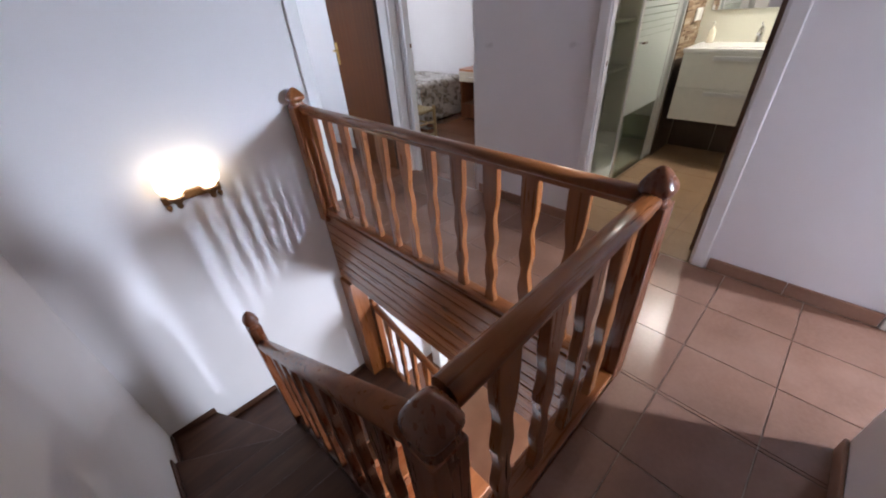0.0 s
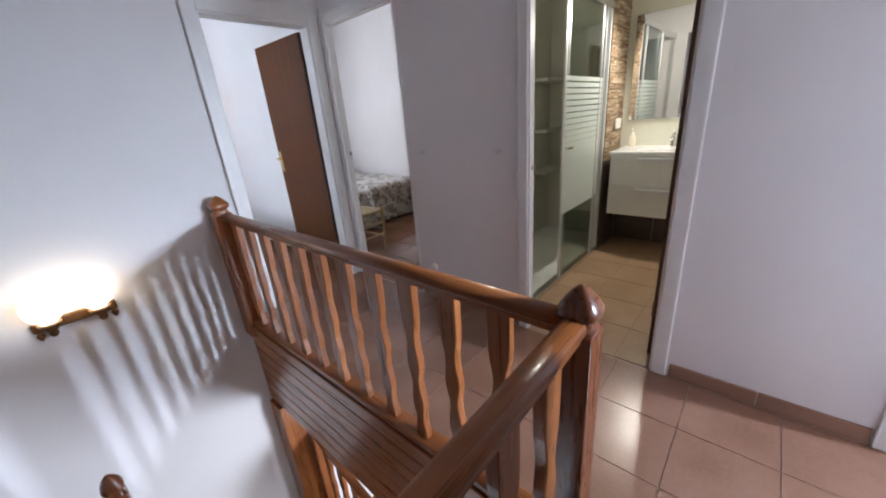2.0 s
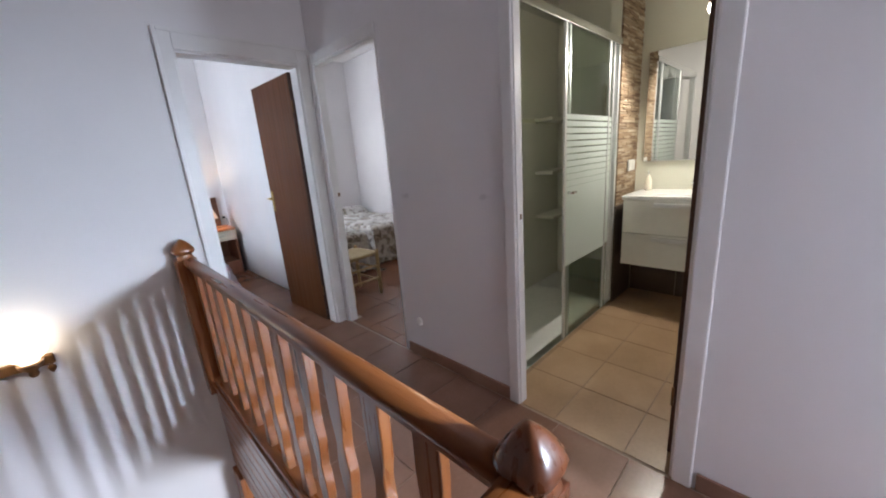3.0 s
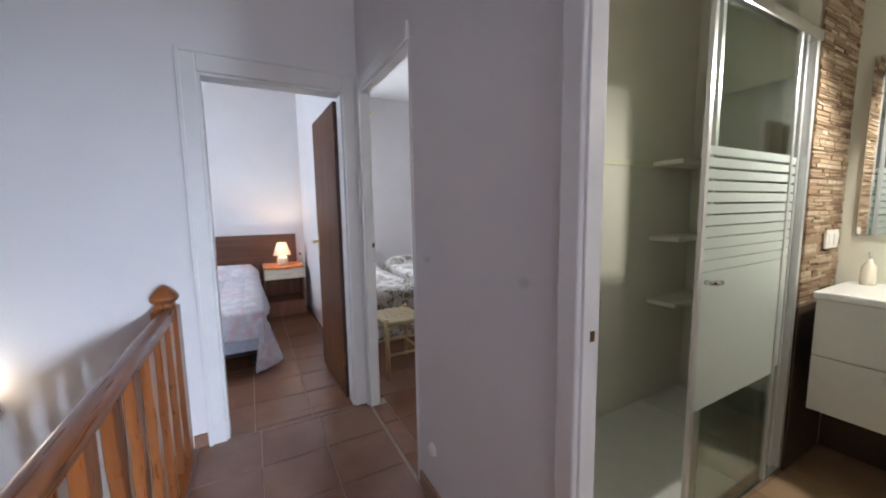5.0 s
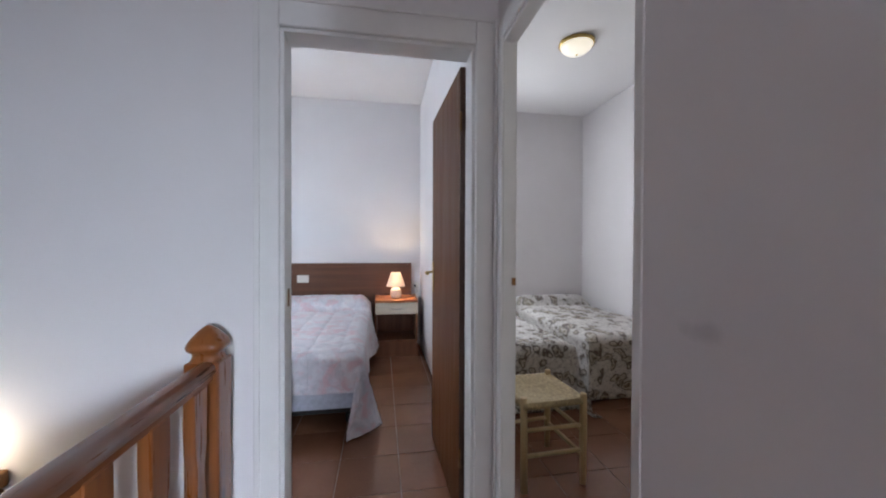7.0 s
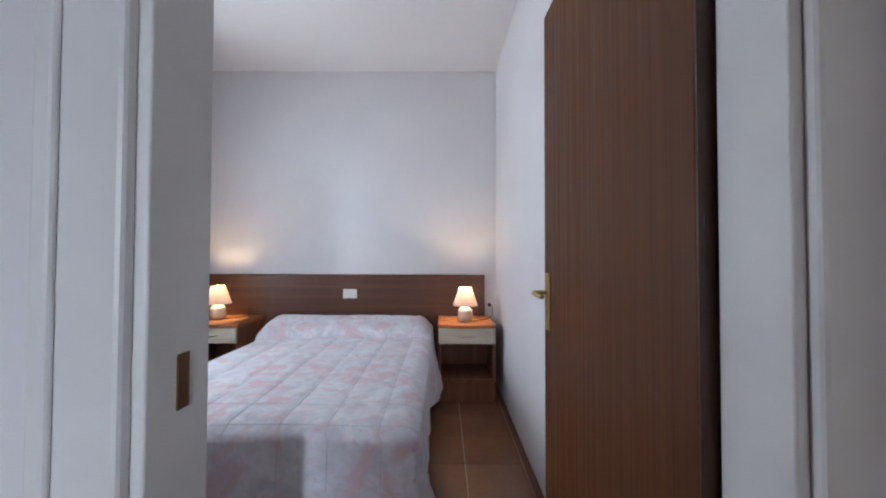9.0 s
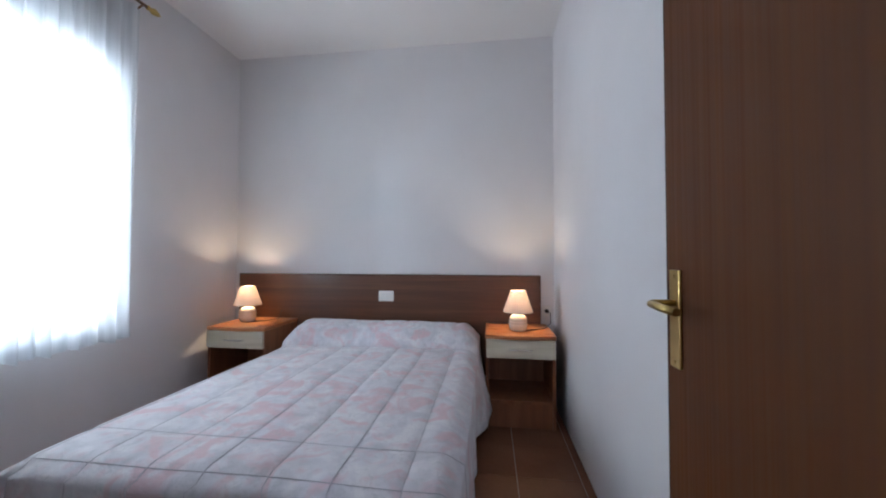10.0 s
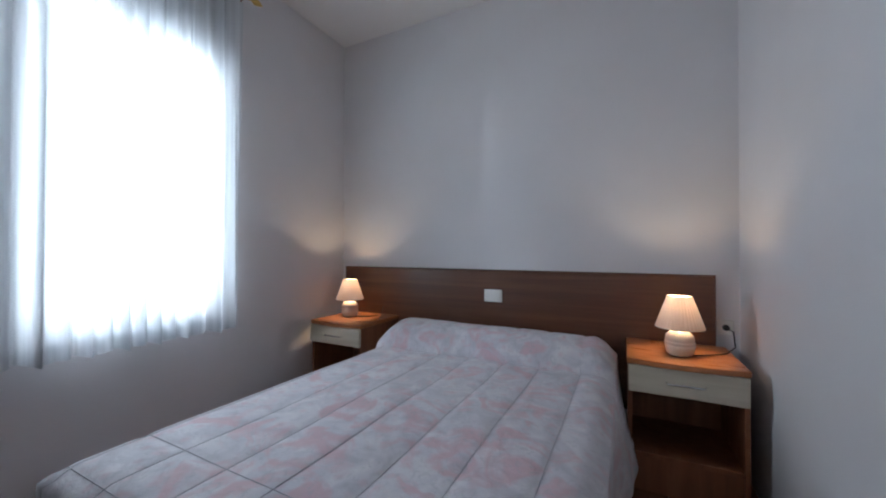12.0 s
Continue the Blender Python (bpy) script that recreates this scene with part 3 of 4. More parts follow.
def handrail_bm(p, q, w=0.064, h=0.062):
    """A rounded, moulded handrail from p to q."""
    p, q = Vector(p), Vector(q)
    d = (q - p).normalized()
    side = d.cross(Vector((0, 0, 1))).normalized()
    up = side.cross(d)
    prof = [(-0.36, -0.5), (0.36, -0.5), (0.36, -0.22), (0.5, -0.08), (0.5, 0.18), (0.42, 0.36), (0.22, 0.48), (0, 0.5), (-0.22, 0.48), (-0.42, 0.36), (-0.5, 0.18), (-0.5, -0.08), (-0.36, -0.22)]
    bm = bmesh.new()
    rings = [[bm.verts.new(c + side * (a * w) + up * (b_ * h)) for a, b_ in prof] for c in (p, p.lerp(q, 0.33), p.lerp(q, 0.66), q)]
    for a, b_ in zip(rings, rings[1:]):
        for k in range(len(prof)):
            bm.faces.new((a[k], a[(k + 1) % len(prof)], b_[(k + 1) % len(prof)], b_[k])).smooth = 2 < k < 11
    bm.faces.new(rings[0])
    bm.faces.new(list(reversed(rings[-1])))
    return bm


def newel(parent, x, y, z0, top, material, label="", half=0.044):
    post = part("newel_post", slab(x - half, x + half, y - half, y + half, z0, top - 0.118, bevel=0.005), material, parent, label)
    bm = bmesh.new()
    rings = []
    seg = 24
    for k, dz in ((0.95, 0.119), (0.80, 0.106), (0.76, 0.094), (0.84, 0.088), (1.04, 0.080), (1.10, 0.068), (1.02, 0.054), (0.80, 0.036), (0.50, 0.017), (0.24, 0.005), (0.06, 0.0)):
        ring = []
        for i in range(seg):
            c, sn = math.cos(2 * math.pi * (i + 0.5) / seg), math.sin(2 * math.pi * (i + 0.5) / seg)
            q = half * k / (abs(c) ** 4 + abs(sn) ** 4) ** 0.25
            ring.append(bm.verts.new((x + q * c, y + q * sn, top - dz)))
        rings.append(ring)
    for a, b_ in zip(rings, rings[1:]):
        for i in range(seg):
            bm.faces.new((a[i], a[(i + 1) % seg], b_[(i + 1) % seg], b_[i])).smooth = True
    bm.faces.new(rings[-1])
    bm.faces.new(list(reversed(rings[0])))
    part("finial", bm, material, post)
    return post


RAIL_Z = 0.82
railing = thing("railing", "orange varnished pine railing along the corridor edge", "railing")
newel(railing, 1.332, 2.905, -0.08, 0.965, PINE_Z, "", 0.054)
newel(railing, 1.37, 0.497, -0.08, 0.925, NEWEL, "corner newel coloured darker for shade", 0.047)
part("handrail", handrail_bm((1.355, 0.53, RAIL_Z), (1.345, 2.87, RAIL_Z)), PINE_Y, railing)
part("bottom_rail", slab(1.312, 1.40, 0.545, 2.86, 0.0, 0.035, bevel=0.006), PINE_Y, railing)
BALU = baluster_mesh(RAIL_Z - 0.06, PINE_Z)
for i in range(11):
    b = new("baluster", BALU)
    b.parent = railing
    b.location = (1.357, 0.73 + i * 0.203, 0.033)

landing_rail = thing("railing", "orange varnished pine railing at the stair head", "railing")
newel(landing_rail, 0.40, 0.475, -0.20, 0.885, NEWEL, "newel at the stair head, coloured dark for shade", 0.042)
part("handrail", handrail_bm((0.445, 0.49, RAIL_Z), (1.33, 0.497, RAIL_Z)), PINE_X, landing_rail)
part("bottom_rail", slab(0.452, 1.324, 0.455, 0.54, 0.0, 0.035, bevel=0.006), PINE_X, landing_rail)
for i in range(4):
    b = new("baluster", BALU)
    b.parent = landing_rail
    b.matrix_basis = pose(0.62 + i * 0.19, 0.497, 0.033, 0, 0, 90)

stair_rail = thing("railing", "pine stair handrail sloping down to a dark newel", "railing")
newel(stair_rail, 0.384, 2.12, -1.45, 0.005, NEWEL, "lower newel coloured dark for shade", 0.036)
part("handrail", handrail_bm((0.388, 0.52, 0.765), (0.384, 2.09, -0.25)), PINE_Y, stair_rail)
part("stringer", box(bmesh.new(), -0.02, 0.02, 0, 1.95, -0.26, 0.0, 0.004, pose(0.388, 0.50, 0.02, -33.2)), TREAD, stair_rail)
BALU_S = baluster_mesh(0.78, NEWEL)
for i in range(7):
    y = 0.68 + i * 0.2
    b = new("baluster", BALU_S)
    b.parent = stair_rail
    b.location = (0.388, y, 0.765 - (y - 0.52) * 0.647 - 0.80)

# boarded fascias of the floor edge
fascia = thing("stair_fascia", "tongue and groove pine boards on the floor edge", "fascia", kind="structure")
part("back_beam", slab(1.345, 1.44, 0.44, 2.99, -0.76, -0.02), PINE_Y, fascia)
part("nosing", slab(1.30, 1.345, 0.545, 2.86, -0.03, -0.002, bevel=0.006), PINE_Y, fascia)
for i in range(7):
    z = -0.75 + i * 0.1025
    part("board", slab(1.322, 1.3445, 0.545, 2.99, z + 0.003, z + 0.0995, bevel=0.005), PINE_Y, fascia)
fascia2 = thing("stair_fascia", "tongue and groove pine boards below the landing", "fascia", kind="structure")
part("back_beam", slab(0.40, 1.34, 0.425, 0.535, -0.76, -0.02), PINE_X, fascia2)
for i in range(7):
    z = -0.75 + i * 0.1025
    part("board", slab(0.45, 1.30, 0.536, 0.552, z + 0.003, z + 0.0995, bevel=0.005), PINE_X, fascia2)

# ---- stairs ----
stairs = thing("staircase", "wooden stairs turning down round the well, darker on the upper flight", "stairs", kind="structure")


def tread_poly(pts, z, name="tread", t=0.04, material=None):
    bm = bmesh.new()
    a = [bm.verts.new((x, y, z)) for x, y in pts]
    f = bm.faces.new(a)
    r = bmesh.ops.extrude_face_region(bm, geom=[f])
    bmesh.ops.translate(bm, vec=(0, 0, -t), verts=[v for v in r["geom"] if isinstance(v, bmesh.types.BMVert)])
    bmesh.ops.bevel(bm, geom=list(bm.edges), offset=0.004, segments=1, affect="EDGES")
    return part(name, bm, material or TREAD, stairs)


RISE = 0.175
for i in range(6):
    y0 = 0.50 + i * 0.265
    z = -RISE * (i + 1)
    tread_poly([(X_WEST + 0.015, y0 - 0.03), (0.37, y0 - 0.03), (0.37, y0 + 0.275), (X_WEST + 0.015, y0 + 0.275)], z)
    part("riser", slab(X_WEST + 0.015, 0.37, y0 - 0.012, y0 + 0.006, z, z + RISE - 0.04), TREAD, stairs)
px, py = 0.384, 2.12
zc = -RISE * 6
xw, yw = X_WEST + 0.015, Y_DOOR - 0.012
winders = [[(xw, 2.08), (px, 2.08), (px, py), (xw, 2.60)], [(xw, 2.57), (px, py), (-0.08, yw), (xw, yw)],
           [(-0.10, yw), (px - 0.01, py), (px + 0.02, py), (0.40, yw)]]
for i, w in enumerate(winders):
    tread_poly(w, zc - RISE * (i + 1))
    a, b_ = w[0], w[1]
    part("riser", tube([(a[0], a[1], zc - RISE * (i + 0.5)), (b_[0], b_[1], zc - RISE * (i + 0.5))], 0.012, 4), TREAD, stairs)
for i in range(4):
    x0 = 0.37 + i * 0.24
    z = zc - RISE * (4 + min(i, 2) ) - (0.0 if i < 3 else 0.0)
    if i == 3:
        tread_poly([(1.09, 2.05), (1.52, 2.05), (1.52, yw), (1.09, yw)], z)
        continue
    tread_poly([(x0, 2.12), (x0 + 0.27, 2.12), (x0 + 0.27, yw), (x0, yw)], z)
    part("riser", slab(x0 - 0.006, x0 + 0.012, 2.12, yw, z, z + RISE - 0.04), TREAD, stairs)
for i in range(3):
    y1 = 2.05 - i * 0.265
    z = zc - RISE * 7 - RISE * i
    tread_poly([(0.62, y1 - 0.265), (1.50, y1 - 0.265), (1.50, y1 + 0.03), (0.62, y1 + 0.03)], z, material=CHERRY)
    part("riser", slab(0.62, 1.50, y1 - 0.01, y1 + 0.008, z, z + RISE - 0.04), CHERRY_SHADED, stairs)
# stepped skirting on the stairwell walls
for x0, x1, z in ((xw, -0.08, zc - RISE * 2), (-0.10, 0.40, zc - RISE * 3), (0.37, 0.62, zc - RISE * 4), (0.61, 0.86, zc - RISE * 5), (0.85, 1.10, zc - RISE * 6), (1.09, 1.34, zc - RISE * 6)):
    part("stair_skirting", slab(x0, x1, 2.983, 2.994, z - 0.1, z + 0.055, bevel=0.002), TREAD, stairs)
for i in range(6):
    y0 = 0.50 + i * 0.265
    part("stair_skirting", slab(X_WEST + 0.001, X_WEST + 0.014, y0 - 0.01, y0 + 0.27, -RISE * (i + 1) - 0.1, -RISE * (i + 1) + 0.055, bevel=0.002), TREAD, stairs)
for y0, y1, z in ((2.08, 2.60, zc - RISE), (2.57, 2.98, zc - RISE * 2)):
    part("stair_skirting", slab(X_WEST + 0.001, X_WEST + 0.014, y0, y1, z - 0.1, z + 0.055, bevel=0.002), TREAD, stairs)
tagged(mesh_ob("wooden_post", slab(1.30, 1.46, 2.80, 2.985, zc - RISE * 6, -0.762, bevel=0.006), PINE_Z), "thick orange pine post under the floor beam", "post")

lower_rail = thing("railing", "lower pine stair railing with waved balusters", "railing")
newel(lower_rail, 1.50, 2.80, zc - RISE * 6, -1.02, PINE_Z, "", 0.036)
part("handrail", handrail_bm((1.50, 2.77, -1.16), (1.50, 1.55, -1.55)), PINE_Y, lower_rail)
part("bottom_rail", handrail_bm((1.50, 2.77, -2.02), (1.50, 1.55, -2.41), 0.05, 0.04), PINE_Y, lower_rail)
BALU_L = baluster_mesh(0.84, PINE_Z)
for i in range(6):
    b = new("baluster", BALU_L)
    b.parent = lower_rail
    b.location = (1.50, 2.62 - i * 0.19, -2.04 - (0.15 + i * 0.19) * 0.32)
bm = slab(2.20, 2.34, 2.70, 2.86, LOW, LOW + 0.62, bevel=0.008)
tagged(mesh_ob("pedestal", bm, LACQUER), "white painted square pedestal on the lower floor", "pedestal")

# ---- plant on the stairs ----
plant = thing("potted_plant", "small dark green leafy plant in pot on stairs", "plant", at=(0.653, 2.487, -1.9250))
part("pot", turned([(0.045, 0.0), (0.062, 0.09), (0.066, 0.095), (0.066, 0.11), (0.056, 0.11)], 18), IRON, plant)
LEAF = plain("dark_leaf", (0.045, 0.075, 0.03), 0.5, var=0.35, scale=25)
rl = random.Random(9)
for k in range(26):
    az, tilt, ln = rl.uniform(0, 360), rl.uniform(15, 75), rl.uniform(0.10, 0.19)
    bm = bmesh.new()
    rows = []
    for j in range(6):
        u = j / 5
        w = 0.019 * math.sin(math.pi * (0.08 + 0.9 * u))
        rows.append([bm.verts.new((sx * w, 0.004 * abs(sx) - 0.06 * u * u, ln * u)) for sx in (-1, 0, 1)])
    for p, q in zip(rows, rows[1:]):
        for c in (0, 1):
            bm.faces.new((p[c], p[c + 1], q[c + 1], q[c])).smooth = True
    part("leaf", bm, LEAF, plant).matrix_basis = pose(0, 0, 0.105, 0, 0, az) @ pose(0, 0, 0, tilt)


# ---- wall sconce ----
def wall_sconce():
    s = thing("wall_sconce", "bronze wall lamp with two lit opal globes", "wall lamp", at=(0.50, 2.994, 0.45))
    bm = slab(-0.175, 0.175, -0.028, -0.001, -0.028, 0.030, bevel=0.008)
    part("back_plate", bm, IRON, s)
    for x in (-0.10, 0.10):
        part("arm", tube([(x, -0.02, 0.0), (x, -0.07, -0.012), (x, -0.11, 0.0), (x, -0.11, 0.03)], 0.012, 8), IRON, s)
        part("cup", turned([(0.012, -0.05), (0.02, -0.035), (0.018, -0.02), (0.045, 0.012), (0.05, 0.03)], 18, (x, -0.105, 0.01)), IRON, s)
        prof = [(0.035, 0.03)] + [(0.078 * math.sin(math.pi * (0.12 + 0.86 * k / 12)) + 0.002, 0.110 - 0.078 * math.cos(math.pi * (0.12 + 0.86 * k / 12))) for k in range(13)]
        part("globe", turned(prof, 24, (x, -0.105, 0.012)), GLOBE, s, "lit opal glass globe")
    for x in (-0.155, 0.155):
        part("drop", turned([(0.004, -0.075), (0.014, -0.06), (0.018, -0.045), (0.009, -0.03)], 12, (x, -0.02, 0.0)), IRON, s)
    return s


wall_sconce()


cap = thing("cable_cover", "small round white cable cover on the wall", "wall cover", at=(2.3995, 1.99, 0.26))
part("cover", turned([(0.028, 0.0), (0.027, 0.008), (0.020, 0.014), (0.004, 0.016)], 18), PLASTIC, cap).matrix_basis = pose(0, 0, 0, 0, -90)


# ---- bedroom furniture ----
def draped_cover(parent, name, material, x0, x1, y0, y1, top, drop, foot_drop, pillow, quilt, step, seed, flare=0.12, flop=0.55, label="", corner=()):
    """A bedspread lying over a bed, hanging on both sides and at the foot, with a raised pillow roll at the head."""
    w, ln = x1 - x0, y1 - y0
    bm = bmesh.new()
    nu, nv = int((w + 2 * drop) / step), int((ln + foot_drop) / step)
    grid = []
    r = 0.045
    for j in range(nv + 1):
        v = -foot_drop + (ln + foot_drop) * j / nv
        row = []
        for i in range(nu + 1):
            u = -drop + (w + 2 * drop) * i / nu
            du = max(0, -u, u - w)
            dv = max(0, -v)
            sx = -1 if u < w / 2 else 1
            x = x0 + min(max(u, 0), w)
            y = y0 + max(v, 0)
            ripple = math.sin(v * 19 + seed) * 0.5 + math.sin(v * 31 + seed * 2) * 0.3
            ripple2 = math.sin(u * 17 + seed) * 0.5 + math.sin(u * 29 + 1.0) * 0.3
            z = top
            z += 0.010 * noise.noise(Vector((x * 2.2, y * 2.2, seed)))
            edge = min(u, w - u, v + 0.0) if du == 0 and dv == 0 else 0
            if edge < 0.07:
                z -= 0.030 * (1 - edge / 0.07) ** 2
            if pillow and y > pillow[0]:
                k = (y - pillow[0]) / (pillow[1] - pillow[0])
                side = min(1, max(0, (min(u, w - u) + 0.05) / 0.14))
                z += pillow[2] * math.sin(math.pi * min(1, max(0, k)) ** 0.75) ** 0.55 * side ** 0.5 if k < 1 else 0
                z -= 0.035 * math.exp(-(k / 0.035) ** 2)
            if corner and du and dv:
                # the cloth hangs from the bed's corner in one loose fold
                rho, turn = math.hypot(du, dv), math.atan2(dv, du) / (math.pi / 2)
                ox = eased([(a, p) for a, p, q in corner], turn)
                oy = eased([(a, q) for a, p, q in corner], turn)
                x += sx * (r * 0.35 * (1 - turn) + rho * ox)
                y += rho * oy - r * 0.3 * turn
                z = max(0.012 + 0.02 * abs(ripple), z - rho * math.sqrt(1 - ox * ox - oy * oy))
            elif corner and du:
                du *= 0.58 + 0.42 * (1 - v / ln) ** 0.7
                out = eased(((0.0, 0.05), (0.55, 0.0), (0.70, 0.26), (0.80, 0.24), (1.0, 0.05)), v / ln)
                z -= du
                x += sx * (r * 0.35 + du * (out + 0.05 * ripple * min(1, v / 0.2)))
                z = max(z, 0.012)
            elif du or dv:
                big, small = max(du, dv), min(du, dv)
                z -= math.hypot(du, dv) * (1 + flop * 2 * small / (big + small))
                x += sx * (r * 0.35 + du * flare * (0.35 + 0.65 * (1 + ripple) / 2) + small * 0.16)
                y -= (dv * flare * (0.35 + 0.4 * (1 + ripple2) / 2) + small * 0.38)
                if dv and not du:
                    y -= r * 0.3
                z = max(z, 0.012)
            elif quilt:
                g = 0
                for q in quilt[0]:
                    g = max(g, math.exp(-(((u - q) / 0.017) ** 2)))
                for q in quilt[1]:
                    g = max(g, math.exp(-(((v - q) / 0.017) ** 2)))
                z += 0.0065 * (1 - g)
            row.append(bm.verts.new((x, y, z)))
        grid.append(row)
    for a, b_ in zip(grid, grid[1:]):
        for i in range(nu):
            bm.faces.new((a[i], a[i + 1], b_[i + 1], b_[i])).smooth = True
    seams = []
    if quilt:
        jp = next(j for j in range(nv + 1) if grid[j][nu // 2].co.y > pillow[0])
        for q in quilt[0]:
            i = round((q + drop) / (w + 2 * drop) * nu)
            seams.append([grid[j][i].co.copy() + Vector((0, -0.002, 0.0015)) for j in range(2, jp + 1)])
        for q in quilt[1] + [pillow[0] - y0 - 0.008]:
            j = round((q + foot_drop) / (ln + foot_drop) * nv)
            seams.append([grid[j][i].co.copy() + Vector((0, 0, 0.0015)) for i in range(4, nu - 3)])
    ob = part(name, bm, material, parent, label)
    for pts in seams:
        part("seam", tube(pts, 0.0012, 5), SEAM, ob)
    mod = ob.modifiers.new("thickness", "SOLIDIFY")
    mod.thickness, mod.offset = 0.012, -1
    return ob


def double_bed():
    b = thing("double_bed", "made double bed with pale lilac floral quilted bedspread", "bed")
    part("base", slab(0.50, 1.76, 4.05, 6.0, 0.10, 0.26, bevel=0.015), DARK_FABRIC, b, "dark bed base")
    for x in (0.56, 1.70):
        for y in (4.14, 5.9):
            part("leg", turned([(0.022, 0.0), (0.026, 0.02), (0.026, 0.10)], 12, (x, y, 0)), BLACK, b)
    part("mattress", slab(0.48, 1.785, 4.01, 6.01, 0.262, 0.515, bevel=0.035), GREY_FABRIC, b)
    part("valance", slab(0.50, 1.765, 3.990, 4.008, 0.16, 0.42, bevel=0.006), GREY_FABRIC, b, "grey valance at the foot")
    draped_cover(b, "bedspread", QUILT, 0.395, 1.785, 3.975, 6.015, 0.535, 0.47, 0.225, (5.48, 6.01, 0.145), ([0.06, 0.255, 0.455, 0.655, 0.855, 1.05, 1.25], [0.030, 0.22]), 0.0145, 3.0, label="lilac floral quilted bedspread",
                 corner=((0.0, 0.10, 0.0), (0.10, 0.27, 0.03), (0.30, -0.17, -0.24), (0.6, -0.04, -0.18), (1.0, 0.0, -0.08)))
    return b


double_bed()
hb = thing("headboard", "long dark brown veneered headboard fixed to the wall", "headboard")
part("panel", slab(-0.367, 2.289, 6.028, 6.058, 0.20, 1.014, bevel=0.003), HEAD_WOOD, hb)
part("edging", slab(-0.367, 2.289, 6.024, 6.059, 1.0145, 1.022, bevel=0.002), HEAD_WOOD, hb)
sw = thing("light_switch", "white double light switch set on headboard", "switch", at=(1.003, 6.027, 0.838))
part("plate", slab(-0.066, 0.066, -0.009, 0.0, -0.044, 0.044, bevel=0.004), PLASTIC, sw)
for x in (-0.026, 0.026):
    part("rocker", slab(x - 0.024, x + 0.024, -0.013, -0.0092, -0.026, 0.026, bevel=0.002), PLASTIC, sw)


def nightstand():
    s = thing("nightstand", "cherry topped nightstand with pale drawer and open shelf", "nightstand", "pair beside the bed", (2.088, 6.023, 0))
    w, d = 0.236, 0.47
    bm = bmesh.new()
    pts = [(-w - 0.004, 0.0), (w + 0.004, 0.0), (w + 0.004, -d)] + [(w - 2 * w * k / 10, -d - 0.03 * math.sin(math.pi * k / 10)) for k in range(1, 10)] + [(-w - 0.004, -d)]
    f = bm.faces.new([bm.verts.new((x, y, 0.634)) for x, y in pts])
    r = bmesh.ops.extrude_face_region(bm, geom=[f])
    bmesh.ops.translate(bm, vec=(0, 0, -0.026), verts=[v for v in r["geom"] if isinstance(v, bmesh.types.BMVert)])
    bmesh.ops.bevel(bm, geom=list(bm.edges), offset=0.003, segments=1, affect="EDGES")
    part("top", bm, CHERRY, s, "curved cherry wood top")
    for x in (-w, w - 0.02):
        part("side_panel", slab(x, x + 0.02, -d + 0.01, -0.002, 0.0, 0.607, bevel=0.002), CHERRY_SHADED, s)
    part("back_panel", slab(-w + 0.02, w - 0.02, -0.02, -0.004, 0.02, 0.607), CHERRY_SHADED, s)
    # shelf takes the darkened cherry, so the recess shade is painted in
    part("shelf", slab(-w + 0.02, w - 0.02, -d + 0.015, -0.02, 0.165, 0.185, bevel=0.002), CHERRY_SHADED, s)
    part("plinth", slab(-w + 0.02, w - 0.02, -d + 0.02, -d + 0.04, 0.0, 0.1648, bevel=0.002), CHERRY_SHADED, s)
    dr = part("drawer", slab(-w + 0.004, w - 0.004, -d - 0.012, -d + 0.009, 0.478, 0.604, bevel=0.003), MAPLE, s, "pale maple drawer front")
    part("drawer_box", slab(-w + 0.03, w - 0.03, -d + 0.010, -0.06, 0.485, 0.59), MAPLE, s)
    part("handle", tube([(-0.075, -d - 0.012, 0.541), (-0.070, -d - 0.032, 0.541), (0.070, -d - 0.032, 0.541), (0.075, -d - 0.012, 0.541)], 0.0045, 8), CHROME, dr, "thin metal bar handle")
    return s


ns = nightstand()
copy_thing(ns, pose(-0.0375, 6.023, 0))
other = copy_thing(ns, pose(4.615, 3.76, 0, 0, 0, -90))
tagged(other, "cherry topped nightstand with pale drawer beside printed bed", "nightstand", "twin room")


def table_lamp():
    s = thing("table_lamp", "lit table lamp with ribbed cream base, pink shade", "lamp", "bedside lamps", (2.085, 5.72, 0.635))
    prof = [(0.045, 0.0), (0.058, 0.012), (0.064, 0.035), (0.066, 0.05), (0.062, 0.054), (0.066, 0.058), (0.066, 0.068), (0.061, 0.072), (0.065, 0.077), (0.060, 0.098), (0.045, 0.115), (0.022, 0.125), (0.012, 0.135)]
    part("base", turned(prof, 28), LAMP_CERAMIC, s, "ribbed cream ceramic base")
    part("bulb_holder", turned([(0.011, 0.13), (0.011, 0.165), (0.008, 0.17)], 12), PLASTIC, s)
    bm = bmesh.new()
    seg = 72
    rings = [[bm.verts.new(((r + 0.0016 * (k % 2)) * math.cos(2 * math.pi * k / seg), (r + 0.0016 * (k % 2)) * math.sin(2 * math.pi * k / seg), z)) for k in range(seg)] for r, z in ((0.106, 0.138), (0.080, 0.215), (0.053, 0.292))]
    for a, b_ in zip(rings, rings[1:]):
        for k in range(seg):
            bm.faces.new((a[k], a[(k + 1) % seg], b_[(k + 1) % seg], b_[k]))
    sh = part("shade", bm, SHADE, s, "glowing pleated pink shade")
    for r, z in ((0.107, 0.138), (0.054, 0.292)):
        part("rim", tube([(r * math.cos(a * math.pi / 18), r * math.sin(a * math.pi / 18), z) for a in range(37)], 0.0018, 6), LAMP_CERAMIC, sh)
    return s


tl = table_lamp()
copy_thing(tl, pose(-0.115, 5.80, 0.635))
